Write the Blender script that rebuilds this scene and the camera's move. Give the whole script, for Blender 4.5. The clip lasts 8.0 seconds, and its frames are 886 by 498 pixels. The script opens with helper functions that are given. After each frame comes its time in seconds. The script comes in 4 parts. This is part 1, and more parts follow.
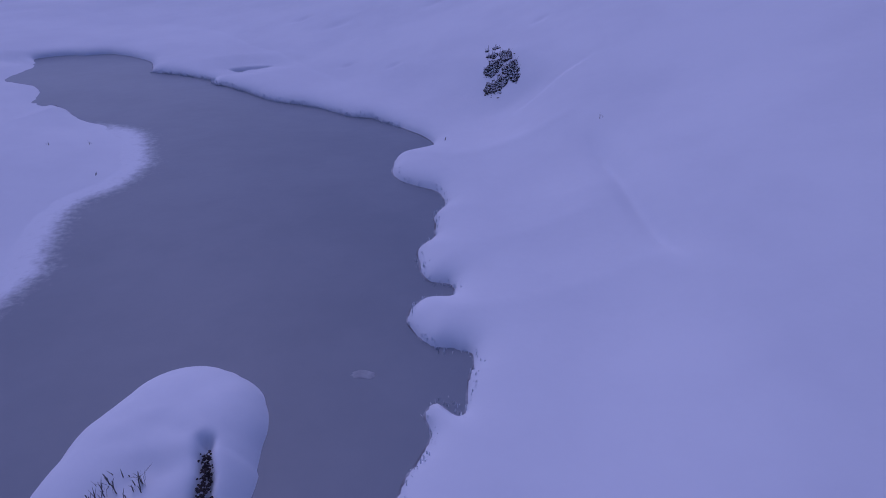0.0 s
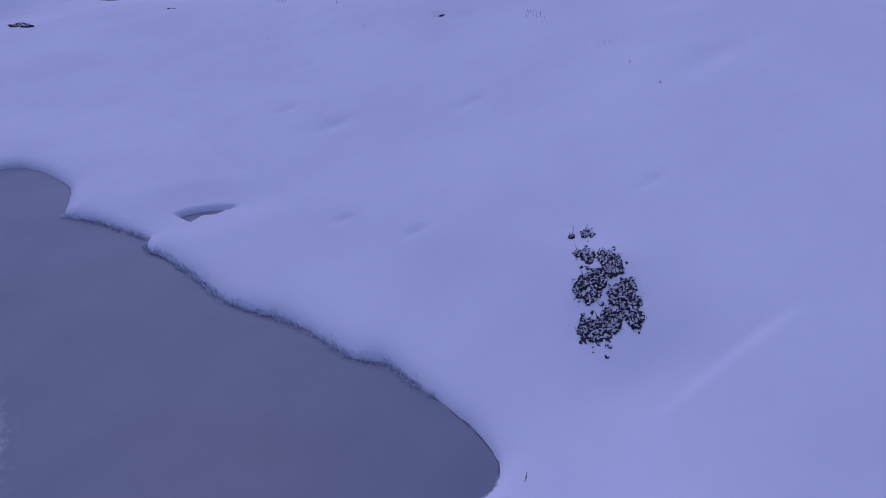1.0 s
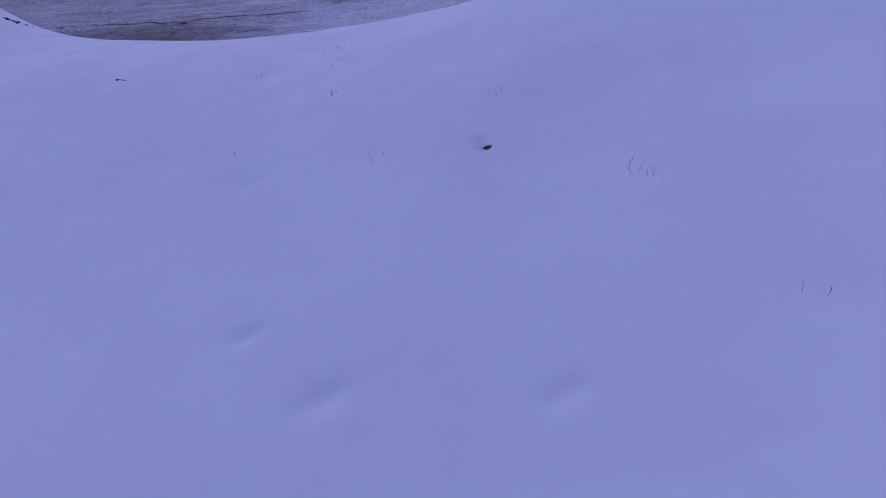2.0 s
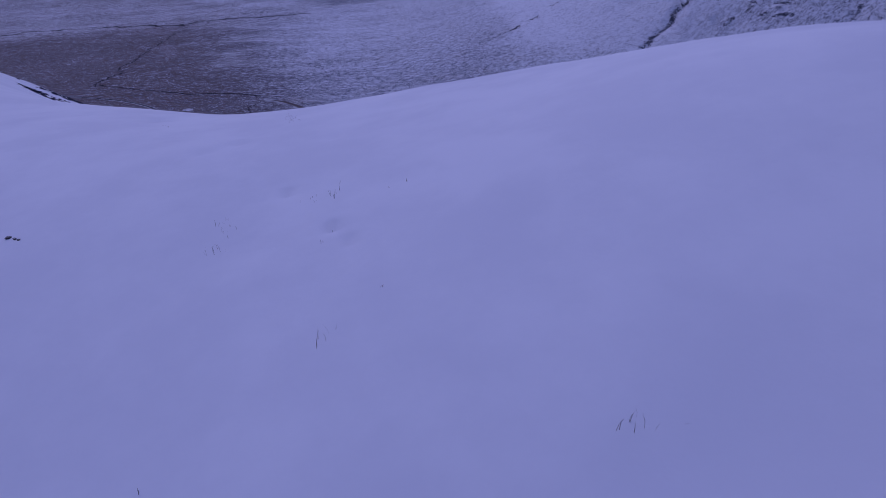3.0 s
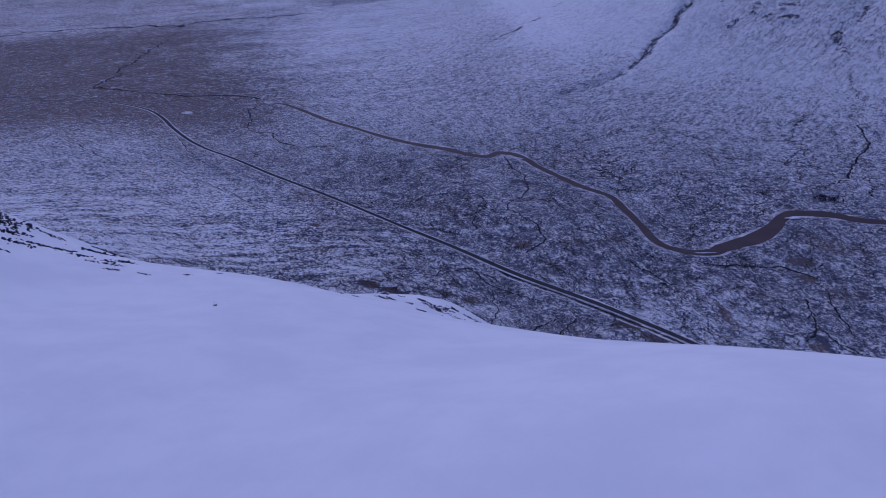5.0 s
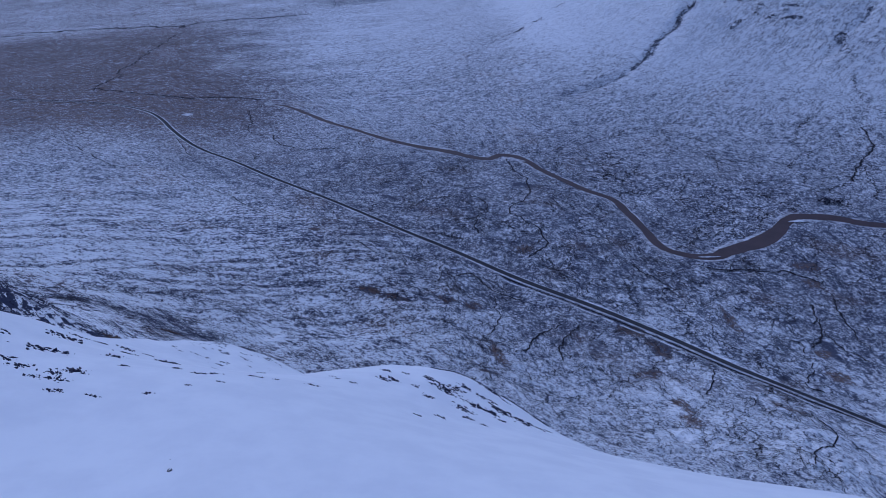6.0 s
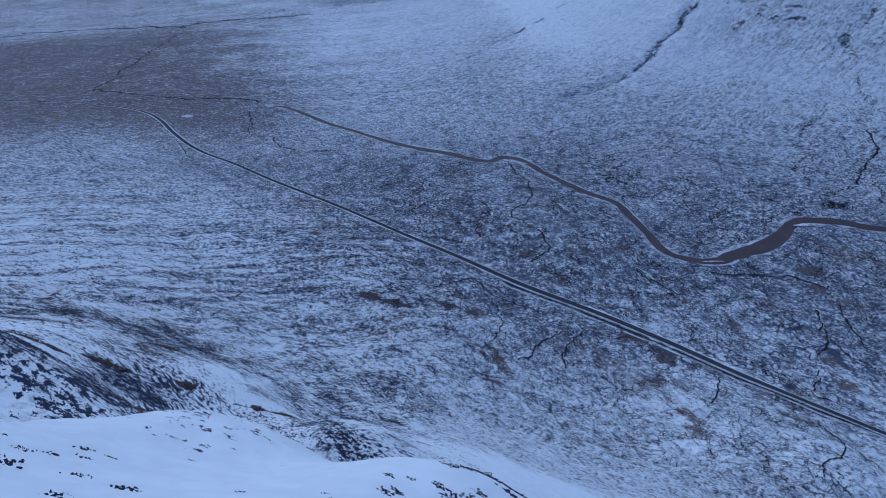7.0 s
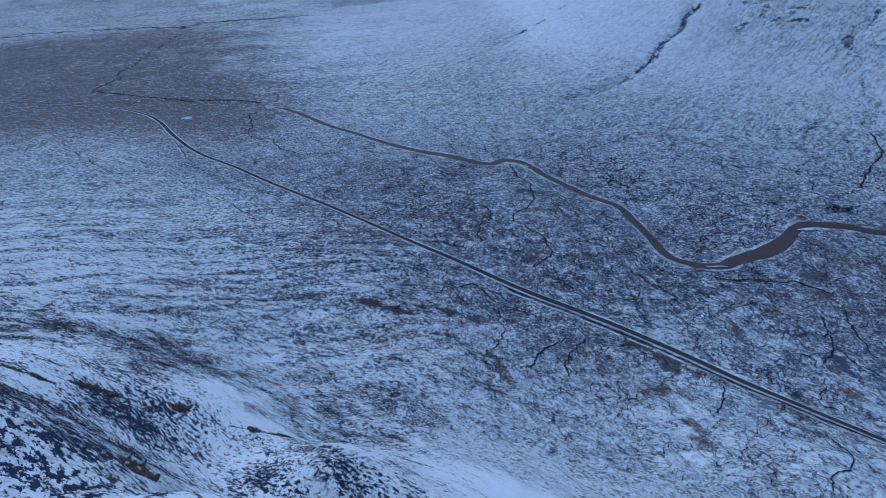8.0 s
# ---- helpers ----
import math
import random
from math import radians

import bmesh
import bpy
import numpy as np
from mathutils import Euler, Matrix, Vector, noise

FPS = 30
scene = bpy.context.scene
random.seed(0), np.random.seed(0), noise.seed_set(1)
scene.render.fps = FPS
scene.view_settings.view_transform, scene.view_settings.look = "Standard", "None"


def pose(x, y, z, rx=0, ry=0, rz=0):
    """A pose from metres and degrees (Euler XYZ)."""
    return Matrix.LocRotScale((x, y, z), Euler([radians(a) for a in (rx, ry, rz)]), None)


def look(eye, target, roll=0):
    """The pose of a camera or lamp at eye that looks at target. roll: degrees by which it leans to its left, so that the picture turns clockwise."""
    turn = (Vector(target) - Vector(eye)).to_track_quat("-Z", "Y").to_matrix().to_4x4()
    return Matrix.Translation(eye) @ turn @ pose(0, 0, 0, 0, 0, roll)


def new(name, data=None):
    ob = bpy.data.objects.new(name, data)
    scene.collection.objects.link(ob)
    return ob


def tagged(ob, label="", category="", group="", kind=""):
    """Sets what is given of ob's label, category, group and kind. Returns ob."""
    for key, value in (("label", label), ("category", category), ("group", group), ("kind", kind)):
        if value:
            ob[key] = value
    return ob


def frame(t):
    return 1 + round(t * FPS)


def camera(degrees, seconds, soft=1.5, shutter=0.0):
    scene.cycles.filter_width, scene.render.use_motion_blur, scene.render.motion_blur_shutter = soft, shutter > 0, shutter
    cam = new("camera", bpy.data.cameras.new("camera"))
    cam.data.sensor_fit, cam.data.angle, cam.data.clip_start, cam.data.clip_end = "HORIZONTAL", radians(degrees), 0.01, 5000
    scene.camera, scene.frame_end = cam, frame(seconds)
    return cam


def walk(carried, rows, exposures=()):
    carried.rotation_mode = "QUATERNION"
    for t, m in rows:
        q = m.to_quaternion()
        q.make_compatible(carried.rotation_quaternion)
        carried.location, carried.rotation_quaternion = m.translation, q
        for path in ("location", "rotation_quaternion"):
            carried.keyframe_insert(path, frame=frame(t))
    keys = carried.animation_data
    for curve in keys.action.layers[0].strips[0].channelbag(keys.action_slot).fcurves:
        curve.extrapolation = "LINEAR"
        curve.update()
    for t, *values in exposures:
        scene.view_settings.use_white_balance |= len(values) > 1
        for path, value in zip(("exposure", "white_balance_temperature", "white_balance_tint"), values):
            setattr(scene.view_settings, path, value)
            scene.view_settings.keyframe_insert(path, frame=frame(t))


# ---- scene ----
# the flight, in metres: seconds, place, tilt, lean, turn
cam = camera(73.0, 8.0, soft=0.9)
PATH = [
    (0, 0.000, 0.000, 3.198, 60.41, -0.04, -0.48),
    (0.2, -0.108, 1.015, 3.367, 60.40, -0.05, -0.44),
    (0.4, -0.222, 2.070, 3.565, 60.31, -0.14, -0.32),
    (0.6, -0.337, 3.157, 3.767, 60.31, -0.13, -0.27),
    (0.8, -0.451, 4.262, 3.983, 60.21, -0.15, -0.13),
    (1, -0.580, 5.414, 4.199, 60.10, -0.16, -0.14),
    (1.2, -0.697, 6.605, 4.422, 59.99, -0.14, -0.01),
    (1.5, -0.900, 8.367, 4.749, 59.76, -0.11, -0.05),
    (1.7, -1.055, 9.632, 4.977, 59.70, -0.15, -0.06),
    (2.8, -1.943, 16.927, 6.259, 59.84, -0.05, -0.23),
    (3, -2.101, 18.395, 6.516, 59.83, -0.02, -0.25),
    (3.2, -2.263, 19.880, 6.776, 59.88, -0.01, -0.23),
    (3.5, -2.494, 22.013, 7.171, 59.79, -0.05, -0.24),
    (3.8, -2.713, 24.271, 7.675, 59.86, -0.07, -0.22),
    (4.2, -3.027, 27.331, 8.226, 59.90, 0.02, -0.28),
    (4.5, -3.234, 29.507, 8.646, 59.78, 0.01, -0.22),
    (4.7, -3.388, 31.023, 8.971, 59.77, -0.02, -0.17),
    (5.8, -4.135, 39.712, 10.650, 59.73, 0.01, -0.13),
    (6, -4.267, 41.347, 10.944, 59.74, 0.01, -0.08),
    (6.3, -4.475, 43.815, 11.372, 59.68, -0.03, -0.03),
    (6.7, -4.775, 47.174, 11.965, 59.73, 0.00, -0.01),
    (7, -4.993, 49.711, 12.391, 59.71, -0.01, 0.01),
    (7.3, -5.217, 52.255, 12.806, 59.73, -0.00, 0.02),
    (7.7, -5.496, 55.660, 13.328, 59.66, -0.02, -0.01),
    (8, -5.703, 58.203, 13.703, 59.72, -0.03, 0.09),
]
walk(cam, [(t, pose(x, y, z, tilt, lean, turn)) for t, x, y, z, tilt, lean, turn in PATH],
     exposures=[(0.0, -0.72, 5000, 53), (1.2, -0.52, 5030, 48), (3.0, -0.80, 5000, 54), (3.8, -0.80, 5000, 52), (4.7, -0.63, 5020, 46), (5.8, -0.30, 4760, 25), (8.0, 0.03, 4640, 3)])

# ---- light: a grey winter evening, snow lit by the sky alone ----
world = bpy.data.worlds.new("winter_sky")
scene.world = world
world.use_nodes = True
sky = world.node_tree.nodes.new("ShaderNodeTexSky")
sky.sky_type, sky.sun_disc = "NISHITA", False
sky.sun_elevation, sky.sun_rotation = radians(55), radians(330)
sky.dust_density, sky.air_density = 2.0, 1.0
background = world.node_tree.nodes["Background"]
background.inputs["Strength"].default_value = 0.10
world.node_tree.links.new(sky.outputs["Color"], background.inputs["Color"])
sun = new("sun", bpy.data.lights.new("sun", "SUN"))
sun.data.energy, sun.data.angle, sun.data.color = 0.5, radians(50), (1.0, 0.97, 0.93)
sun.matrix_world = look((-30, 52, 86), (0, 0, 0))


# ---- materials ----
def nodes_of(name):
    m = bpy.data.materials.new(name)
    m.use_nodes = True
    return m, m.node_tree, m.node_tree.nodes["Principled BSDF"]


def add(nt, kind, links=None, **values):
    """One node; values set its properties or its inputs, links join inputs to outputs."""
    n = nt.nodes.new(kind)
    for key, value in values.items():
        if key in n.bl_rna.properties:
            setattr(n, key, value)
        else:
            n.inputs[key.replace("_", " ")].default_value = value
    for key, socket in (links or {}).items():
        nt.links.new(socket, n.inputs[key])
    return n


def noise_of(nt, where, scale, detail=4.0, rough=0.55):
    return add(nt, "ShaderNodeTexNoise", {"Vector": where}, Scale=scale, Detail=detail, Roughness=rough).outputs["Fac"]


def sums(nt, op, a, b, clamp=False):
    n = nt.nodes.new("ShaderNodeMath")
    n.operation, n.use_clamp = op, clamp
    for k, v in enumerate((a, b)):
        if isinstance(v, (int, float)):
            n.inputs[k].default_value = v
        else:
            nt.links.new(v, n.inputs[k])
    return n.outputs[0]


def ramp(nt, value, low, high, out_low=0.0, out_high=1.0):
    n = add(nt, "ShaderNodeMapRange", {"Value": value}, interpolation_type="SMOOTHSTEP")
    for k, v in zip(("From Min", "From Max", "To Min", "To Max"), (low, high, out_low, out_high)):
        n.inputs[k].default_value = v
    return n.outputs["Result"]


def blend(nt, fac, a, b):
    n = nt.nodes.new("ShaderNodeMix")
    n.data_type = "RGBA"
    for key, v in (("Factor", fac), ("A", a), ("B", b)):
        sock = [s for s in n.inputs if s.name == key and (s.type == "RGBA" or key == "Factor")][0]
        if isinstance(v, (int, float)):
            sock.default_value = v
        elif isinstance(v, tuple):
            sock.default_value = (*v, 1.0)
        else:
            nt.links.new(v, sock)
    return [s for s in n.outputs if s.type == "RGBA"][0]


def bump(nt, bsdf, height, distance, strength=1.0):
    n = add(nt, "ShaderNodeBump", {"Height": height}, Strength=strength, Distance=distance)
    nt.links.new(n.outputs["Normal"], bsdf.inputs["Normal"])


def place_of(nt):
    return nt.nodes.new("ShaderNodeNewGeometry").outputs["Position"]


SNOW = (0.80, 0.83, 0.87)
SNOW_OLD = (0.74, 0.77, 0.82)
HEATH = (0.020, 0.027, 0.066)
PEAT = (0.112, 0.066, 0.050)
BOWL = (60.0, 300.0)  # middle of the hillside's hollow


def ground_material():
    """Snow over heath: heather, hags and ribs come through it at every scale from tufts to hollows."""
    m, nt, bsdf = nodes_of("snow_over_heath")
    where = place_of(nt)
    cover = add(nt, "ShaderNodeAttribute", attribute_name="cover")
    parts = add(nt, "ShaderNodeSeparateColor", {"Color": cover.outputs["Color"]})
    veg, streak, hag, hill = parts.outputs[0], parts.outputs[1], parts.outputs[2], cover.outputs["Alpha"]
    bare = add(nt, "ShaderNodeAttribute", attribute_name="bare").outputs["Fac"]
    spur = add(nt, "ShaderNodeAttribute", attribute_name="spur").outputs["Fac"]
    moor = add(nt, "ShaderNodeAttribute", attribute_name="moor").outputs["Fac"]
    flow = add(nt, "ShaderNodeAttribute", attribute_name="flow").outputs["Vector"]
    even = sums(nt, "SUBTRACT", 1.0, streak)

    def swing(value, gain):
        return sums(nt, "MULTIPLY", sums(nt, "SUBTRACT", value, 0.5), gain)

    # hummocks and hollows of the bog, from fifteen metres down to a hand's width
    tilted = add(nt, "ShaderNodeMapping", {"Vector": where})
    tilted.inputs["Scale"].default_value = (1.0, 0.72, 1.0)
    bog = noise_of(nt, tilted.outputs[0], 0.30, 6.0, 0.74)
    hollow = add(nt, "ShaderNodeTexNoise", {"Vector": where}, Scale=0.085, Detail=5.0, Roughness=0.68, Distortion=0.9).outputs["Fac"]
    tuft = noise_of(nt, where, 0.75, 3.0, 0.62)
    far = add(nt, "ShaderNodeAttribute", attribute_name="far").outputs["Fac"]
    # snow lying in bands along the slope
    band = noise_of(nt, flow, 0.16, 8.0, 0.72)
    # ribs and gullies down the fall line of the far hill
    swung = add(nt, "ShaderNodeMapping", {"Vector": where})
    swung.inputs["Rotation"].default_value = (0, 0, radians(-43))
    fall = add(nt, "ShaderNodeMapping", {"Vector": swung.outputs[0]})
    fall.inputs["Scale"].default_value = (0.045, 0.15, 0.08)
    ribs = noise_of(nt, fall.outputs[0], 1.0, 9.0, 0.76)
    wide = sums(nt, "MULTIPLY", swing(hollow, 1.0), sums(nt, "ADD", sums(nt, "MULTIPLY", far, 1.5), 1.1))
    fine = sums(nt, "ADD", sums(nt, "MULTIPLY", swing(band, 2.5), streak), sums(nt, "ADD", swing(bog, 3.5), wide))
    grain = sums(nt, "ADD", sums(nt, "ADD", fine, swing(tuft, 2.3)), sums(nt, "MULTIPLY", swing(ribs, 4.2), hill))
    big = noise_of(nt, where, 0.011, 4.0)
    depth = sums(nt, "ADD", sums(nt, "ADD", grain, veg), sums(nt, "ADD", sums(nt, "MULTIPLY", sums(nt, "MULTIPLY", ramp(nt, big, 0.58, 0.68), hag), 0.16), sums(nt, "MULTIPLY", bare, 0.60)))
    heath = sums(nt, "ADD", sums(nt, "MULTIPLY", ramp(nt, depth, -0.08, 1.00, 0.02, 0.94), even), sums(nt, "MULTIPLY", ramp(nt, depth, 0.18, 0.80, 0.0, 0.98), streak))
    heath = sums(nt, "MULTIPLY", heath, ramp(nt, veg, 0.02, 0.12))
    # crinkled runnels between the hags, wide and narrow
    runnel = None
    for scale, push, low, high, seed in ((0.024, 60.0, 0.013, 0.030, 0.013), (0.062, 26.0, 0.020, 0.055, 0.021)):
        warp = add(nt, "ShaderNodeTexNoise", {"Vector": where}, Scale=scale * 1.1, Detail=7.0, Roughness=0.66)
        moved = add(nt, "ShaderNodeVectorMath", {0: warp.outputs["Color"]}, operation="SCALE")
        moved.inputs["Scale"].default_value = push
        shifted = add(nt, "ShaderNodeVectorMath", {0: where, 1: moved.outputs[0]}, operation="ADD")
        flat = add(nt, "ShaderNodeVectorMath", {0: shifted.outputs[0]}, operation="MULTIPLY")
        flat.inputs[1].default_value = (1, 1, 0)
        cells = add(nt, "ShaderNodeTexVoronoi", {"Vector": flat.outputs[0]}, feature="DISTANCE_TO_EDGE", Scale=scale)
        keep = ramp(nt, noise_of(nt, where, seed, 5.0, 0.6), 0.48, 0.55)
        lines = sums(nt, "MULTIPLY", ramp(nt, cells.outputs["Distance"], low, high, 0.92, 0.0), keep)
        runnel = lines if runnel is None else sums(nt, "MAXIMUM", runnel, lines)
    # hair-thin meanders of meltwater, on the bog and down the hill's ribs
    for scale, rate in ((0.022, 0.96), (0.055, 0.85)):
        level_of = noise_of(nt, where, scale, 7.0, 0.64)
        near_line = sums(nt, "ABSOLUTE", sums(nt, "SUBTRACT", level_of, 0.5), 0.0)
        gaps = ramp(nt, noise_of(nt, where, scale * 0.7, 3.0), 0.42, 0.50)
        runnel = sums(nt, "MAXIMUM", runnel, sums(nt, "MULTIPLY", ramp(nt, near_line, 0.22 * scale, 0.55 * scale, rate, 0.0), gaps))
    runnel = sums(nt, "MULTIPLY", runnel, hag)
    cracks = sums(nt, "ABSOLUTE", sums(nt, "SUBTRACT", noise_of(nt, fall.outputs[0], 0.35, 7.0, 0.66), 0.5), 0.0)
    runnel = sums(nt, "MAXIMUM", runnel, sums(nt, "MULTIPLY", ramp(nt, cracks, 0.006, 0.018, 0.72, 0.0), hill))
    crag = ramp(nt, sums(nt, "ADD", ribs, sums(nt, "MULTIPLY", sums(nt, "SUBTRACT", hill, 1.0), 0.16)), 0.55, 0.61)
    # heather on the spur, ragged at its edges
    lean = add(nt, "ShaderNodeMapping", {"Vector": where})
    lean.inputs["Rotation"].default_value = (0, 0, 0.75)
    long = add(nt, "ShaderNodeMapping", {"Vector": lean.outputs[0]})
    long.inputs["Scale"].default_value = (0.62, 1.0, 0.8)
    sprig = noise_of(nt, long.outputs[0], 1.0, 6.0, 0.66)
    spurs = ramp(nt, sums(nt, "ADD", spur, swing(sprig, 4.2)), 0.0, 0.12, 0.0, 0.995)
    dark = sums(nt, "MAXIMUM", sums(nt, "MAXIMUM", sums(nt, "MAXIMUM", heath, sums(nt, "MULTIPLY", crag, 0.9)), runnel), spurs)
    brown = sums(nt, "MULTIPLY", ramp(nt, big, 0.55, 0.70, 0.0, 0.7), ramp(nt, tuft, 0.35, 0.6))
    brown = sums(nt, "MAXIMUM", brown, sums(nt, "MULTIPLY", bare, ramp(nt, bog, 0.40, 0.55)))
    earth = blend(nt, sums(nt, "MAXIMUM", brown, sums(nt, "MULTIPLY", sums(nt, "MULTIPLY", moor, 0.85), ramp(nt, hollow, 0.34, 0.62, 0.25, 1.0))), HEATH, PEAT)
    crust = noise_of(nt, where, 0.35, 6.0, 0.6)
    snow = blend(nt, ramp(nt, crust, 0.35, 0.65), SNOW_OLD, SNOW)
    nt.links.new(blend(nt, dark, snow, earth), bsdf.inputs["Base Color"])
    bsdf.inputs["Roughness"].default_value = 0.8
    bsdf.inputs["Specular IOR Level"].default_value = 0.2
    rugged = sums(nt, "MULTIPLY", ramp(nt, veg, 0.02, 0.2), sums(nt, "ADD", sums(nt, "MULTIPLY", bog, 2.4), sums(nt, "MULTIPLY", hollow, 3.0)))
    rugged = sums(nt, "ADD", rugged, sums(nt, "MULTIPLY", sums(nt, "MULTIPLY", ribs, hill), 9.0))
    rugged = sums(nt, "SUBTRACT", rugged, sums(nt, "MULTIPLY", runnel, 0.5))
    rugged = sums(nt, "ADD", rugged, sums(nt, "ADD", sums(nt, "MULTIPLY", spurs, 0.15), sums(nt, "MULTIPLY", crust, 0.03)))
    bump(nt, bsdf, rugged, 1.0, 0.8)
    return m


def plain(name, a, b, scale, rough=0.7, relief=0.0, detail=5.0, metal=0.0):
    """Two tones mottled at two scales, with a little relief."""
    m, nt, bsdf = nodes_of(name)
    where = place_of(nt)
    n = sums(nt, "ADD", sums(nt, "MULTIPLY", noise_of(nt, where, scale, detail), 0.6), sums(nt, "MULTIPLY", noise_of(nt, where, scale * 0.13, 3.0), 0.4))
    nt.links.new(blend(nt, ramp(nt, n, 0.36, 0.64), a, b), bsdf.inputs["Base Color"])
    bsdf.inputs["Roughness"].default_value, bsdf.inputs["Metallic"].default_value = rough, metal
    bsdf.inputs["Specular IOR Level"].default_value = 0.25
    if relief:
        bump(nt, bsdf, n, relief)
    return m


def tarn_material():
    """Grey thin ice: scummy patches, and pale slush along the low shore."""
    m, nt, bsdf = nodes_of("tarn_ice")
    where = place_of(nt)
    n = noise_of(nt, where, 0.5, 5.0, 0.6)
    ice = blend(nt, ramp(nt, n, 0.3, 0.7), (0.180, 0.212, 0.256), (0.216, 0.248, 0.292))
    slush = add(nt, "ShaderNodeAttribute", attribute_name="slush").outputs["Fac"]
    frayed = sums(nt, "ADD", slush, sums(nt, "MULTIPLY", sums(nt, "SUBTRACT", noise_of(nt, where, 9.0, 5.0, 0.7), 0.5), 0.9))
    nt.links.new(blend(nt, ramp(nt, frayed, 0.25, 1.0), ice, SNOW_OLD), bsdf.inputs["Base Color"])
    bsdf.inputs["Roughness"].default_value = 0.32
    bsdf.inputs["IOR"].default_value = 1.33
    bump(nt, bsdf, noise_of(nt, where, 3.0, 3.0), 0.004)
    return m


def snowy_rock_material(name, stone_a, stone_b, low=0.45, high=0.75):
    """Stone with snow lying on what faces up."""
    m, nt, bsdf = nodes_of(name)
    geo = nt.nodes.new("ShaderNodeNewGeometry")
    up = add(nt, "ShaderNodeSeparateXYZ", {"Vector": geo.outputs["Normal"]}).outputs["Z"]
    n = noise_of(nt, geo.outputs["Position"], 1.6, 6.0, 0.6)
    stone = blend(nt, ramp(nt, n, 0.35, 0.65), stone_a, stone_b)
    lying = ramp(nt, sums(nt, "ADD", up, sums(nt, "MULTIPLY", sums(nt, "SUBTRACT", n, 0.5), 1.1)), low, high)
    nt.links.new(blend(nt, lying, stone, SNOW), bsdf.inputs["Base Color"])
    bsdf.inputs["Roughness"].default_value = 0.8
    bump(nt, bsdf, n, 0.08)
    return m


def tuft_material(name, low, high):
    """Heather and rush tufts, some dark, some dusted with snow."""
    m, nt, bsdf = nodes_of(name)
    geo = nt.nodes.new("ShaderNodeNewGeometry")
    dusted = ramp(nt, geo.outputs["Random Per Island"], 0.45, 1.0, low, high)
    n = noise_of(nt, geo.outputs["Position"], 0.02, 4.0)
    nt.links.new(blend(nt, dusted, blend(nt, ramp(nt, n, 0.45, 0.65), HEATH, (0.050, 0.042, 0.052)), SNOW_OLD), bsdf.inputs["Base Color"])
    bsdf.inputs["Roughness"].default_value = 0.9
    return m


GROUND = ground_material()
TARN = tarn_material()
SNOW_SOFT = plain("soft_snow", SNOW_OLD, SNOW, 1.2, 0.8, 0.02)
FROST = plain("frosted_blade", (0.66, 0.69, 0.74), (0.80, 0.83, 0.87), 30.0, 0.8)
RIVER = plain("river_water", (0.056, 0.038, 0.040), (0.076, 0.052, 0.052), 0.05, 0.6)
STREAM = plain("burn_water", (0.020, 0.020, 0.030), (0.034, 0.032, 0.040), 0.1, 0.95)
ASPHALT = plain("asphalt", (0.034, 0.035, 0.044), (0.050, 0.050, 0.058), 0.4, 0.9, 0.01)
VERGE = plain("snowy_verge", (0.42, 0.44, 0.48), (0.78, 0.81, 0.85), 0.35, 0.85, 0.1)
SHINGLE = plain("snowy_shingle", (0.24, 0.24, 0.26), (0.66, 0.69, 0.74), 0.22, 0.85, 0.1)
GULLY = plain("gully_rock", (0.028, 0.028, 0.042), (0.24, 0.25, 0.30), 0.22, 0.9, 0.3)
SLUSH = plain("slush", (0.27, 0.29, 0.32), (0.38, 0.40, 0.43), 12.0, 0.5)
# mottled dark grey that stands for the shade under the snow lip
LIP_SHADE = plain("lip_shade", (0.12, 0.125, 0.15), (0.40, 0.42, 0.47), 7.0, 0.6)
HEATHER = plain("heather", (0.014, 0.018, 0.042), (0.036, 0.034, 0.058), 3.0, 0.9)
HEATH_TUFT = tuft_material("heath_tuft", 0.0, 0.25)
BOG_TUFT = tuft_material("frosted_tuft", 0.09, 0.56)
SOIL = snowy_rock_material("peat_face", (0.022, 0.018, 0.020), (0.065, 0.045, 0.036), 0.95, 1.35)
ROCK = snowy_rock_material("crag", (0.036, 0.034, 0.038), (0.080, 0.068, 0.064), 0.85, 1.15)
CRAG = snowy_rock_material("steep_crag", (0.030, 0.022, 0.024), (0.095, 0.055, 0.042), 0.95, 1.35)
BANK_STEM = plain("bank_heather", (0.026, 0.024, 0.034), (0.095, 0.070, 0.066), 22.0, 0.9)
STRAW = plain("dead_grass", (0.08, 0.075, 0.085), (0.18, 0.16, 0.15), 25.0, 0.9)


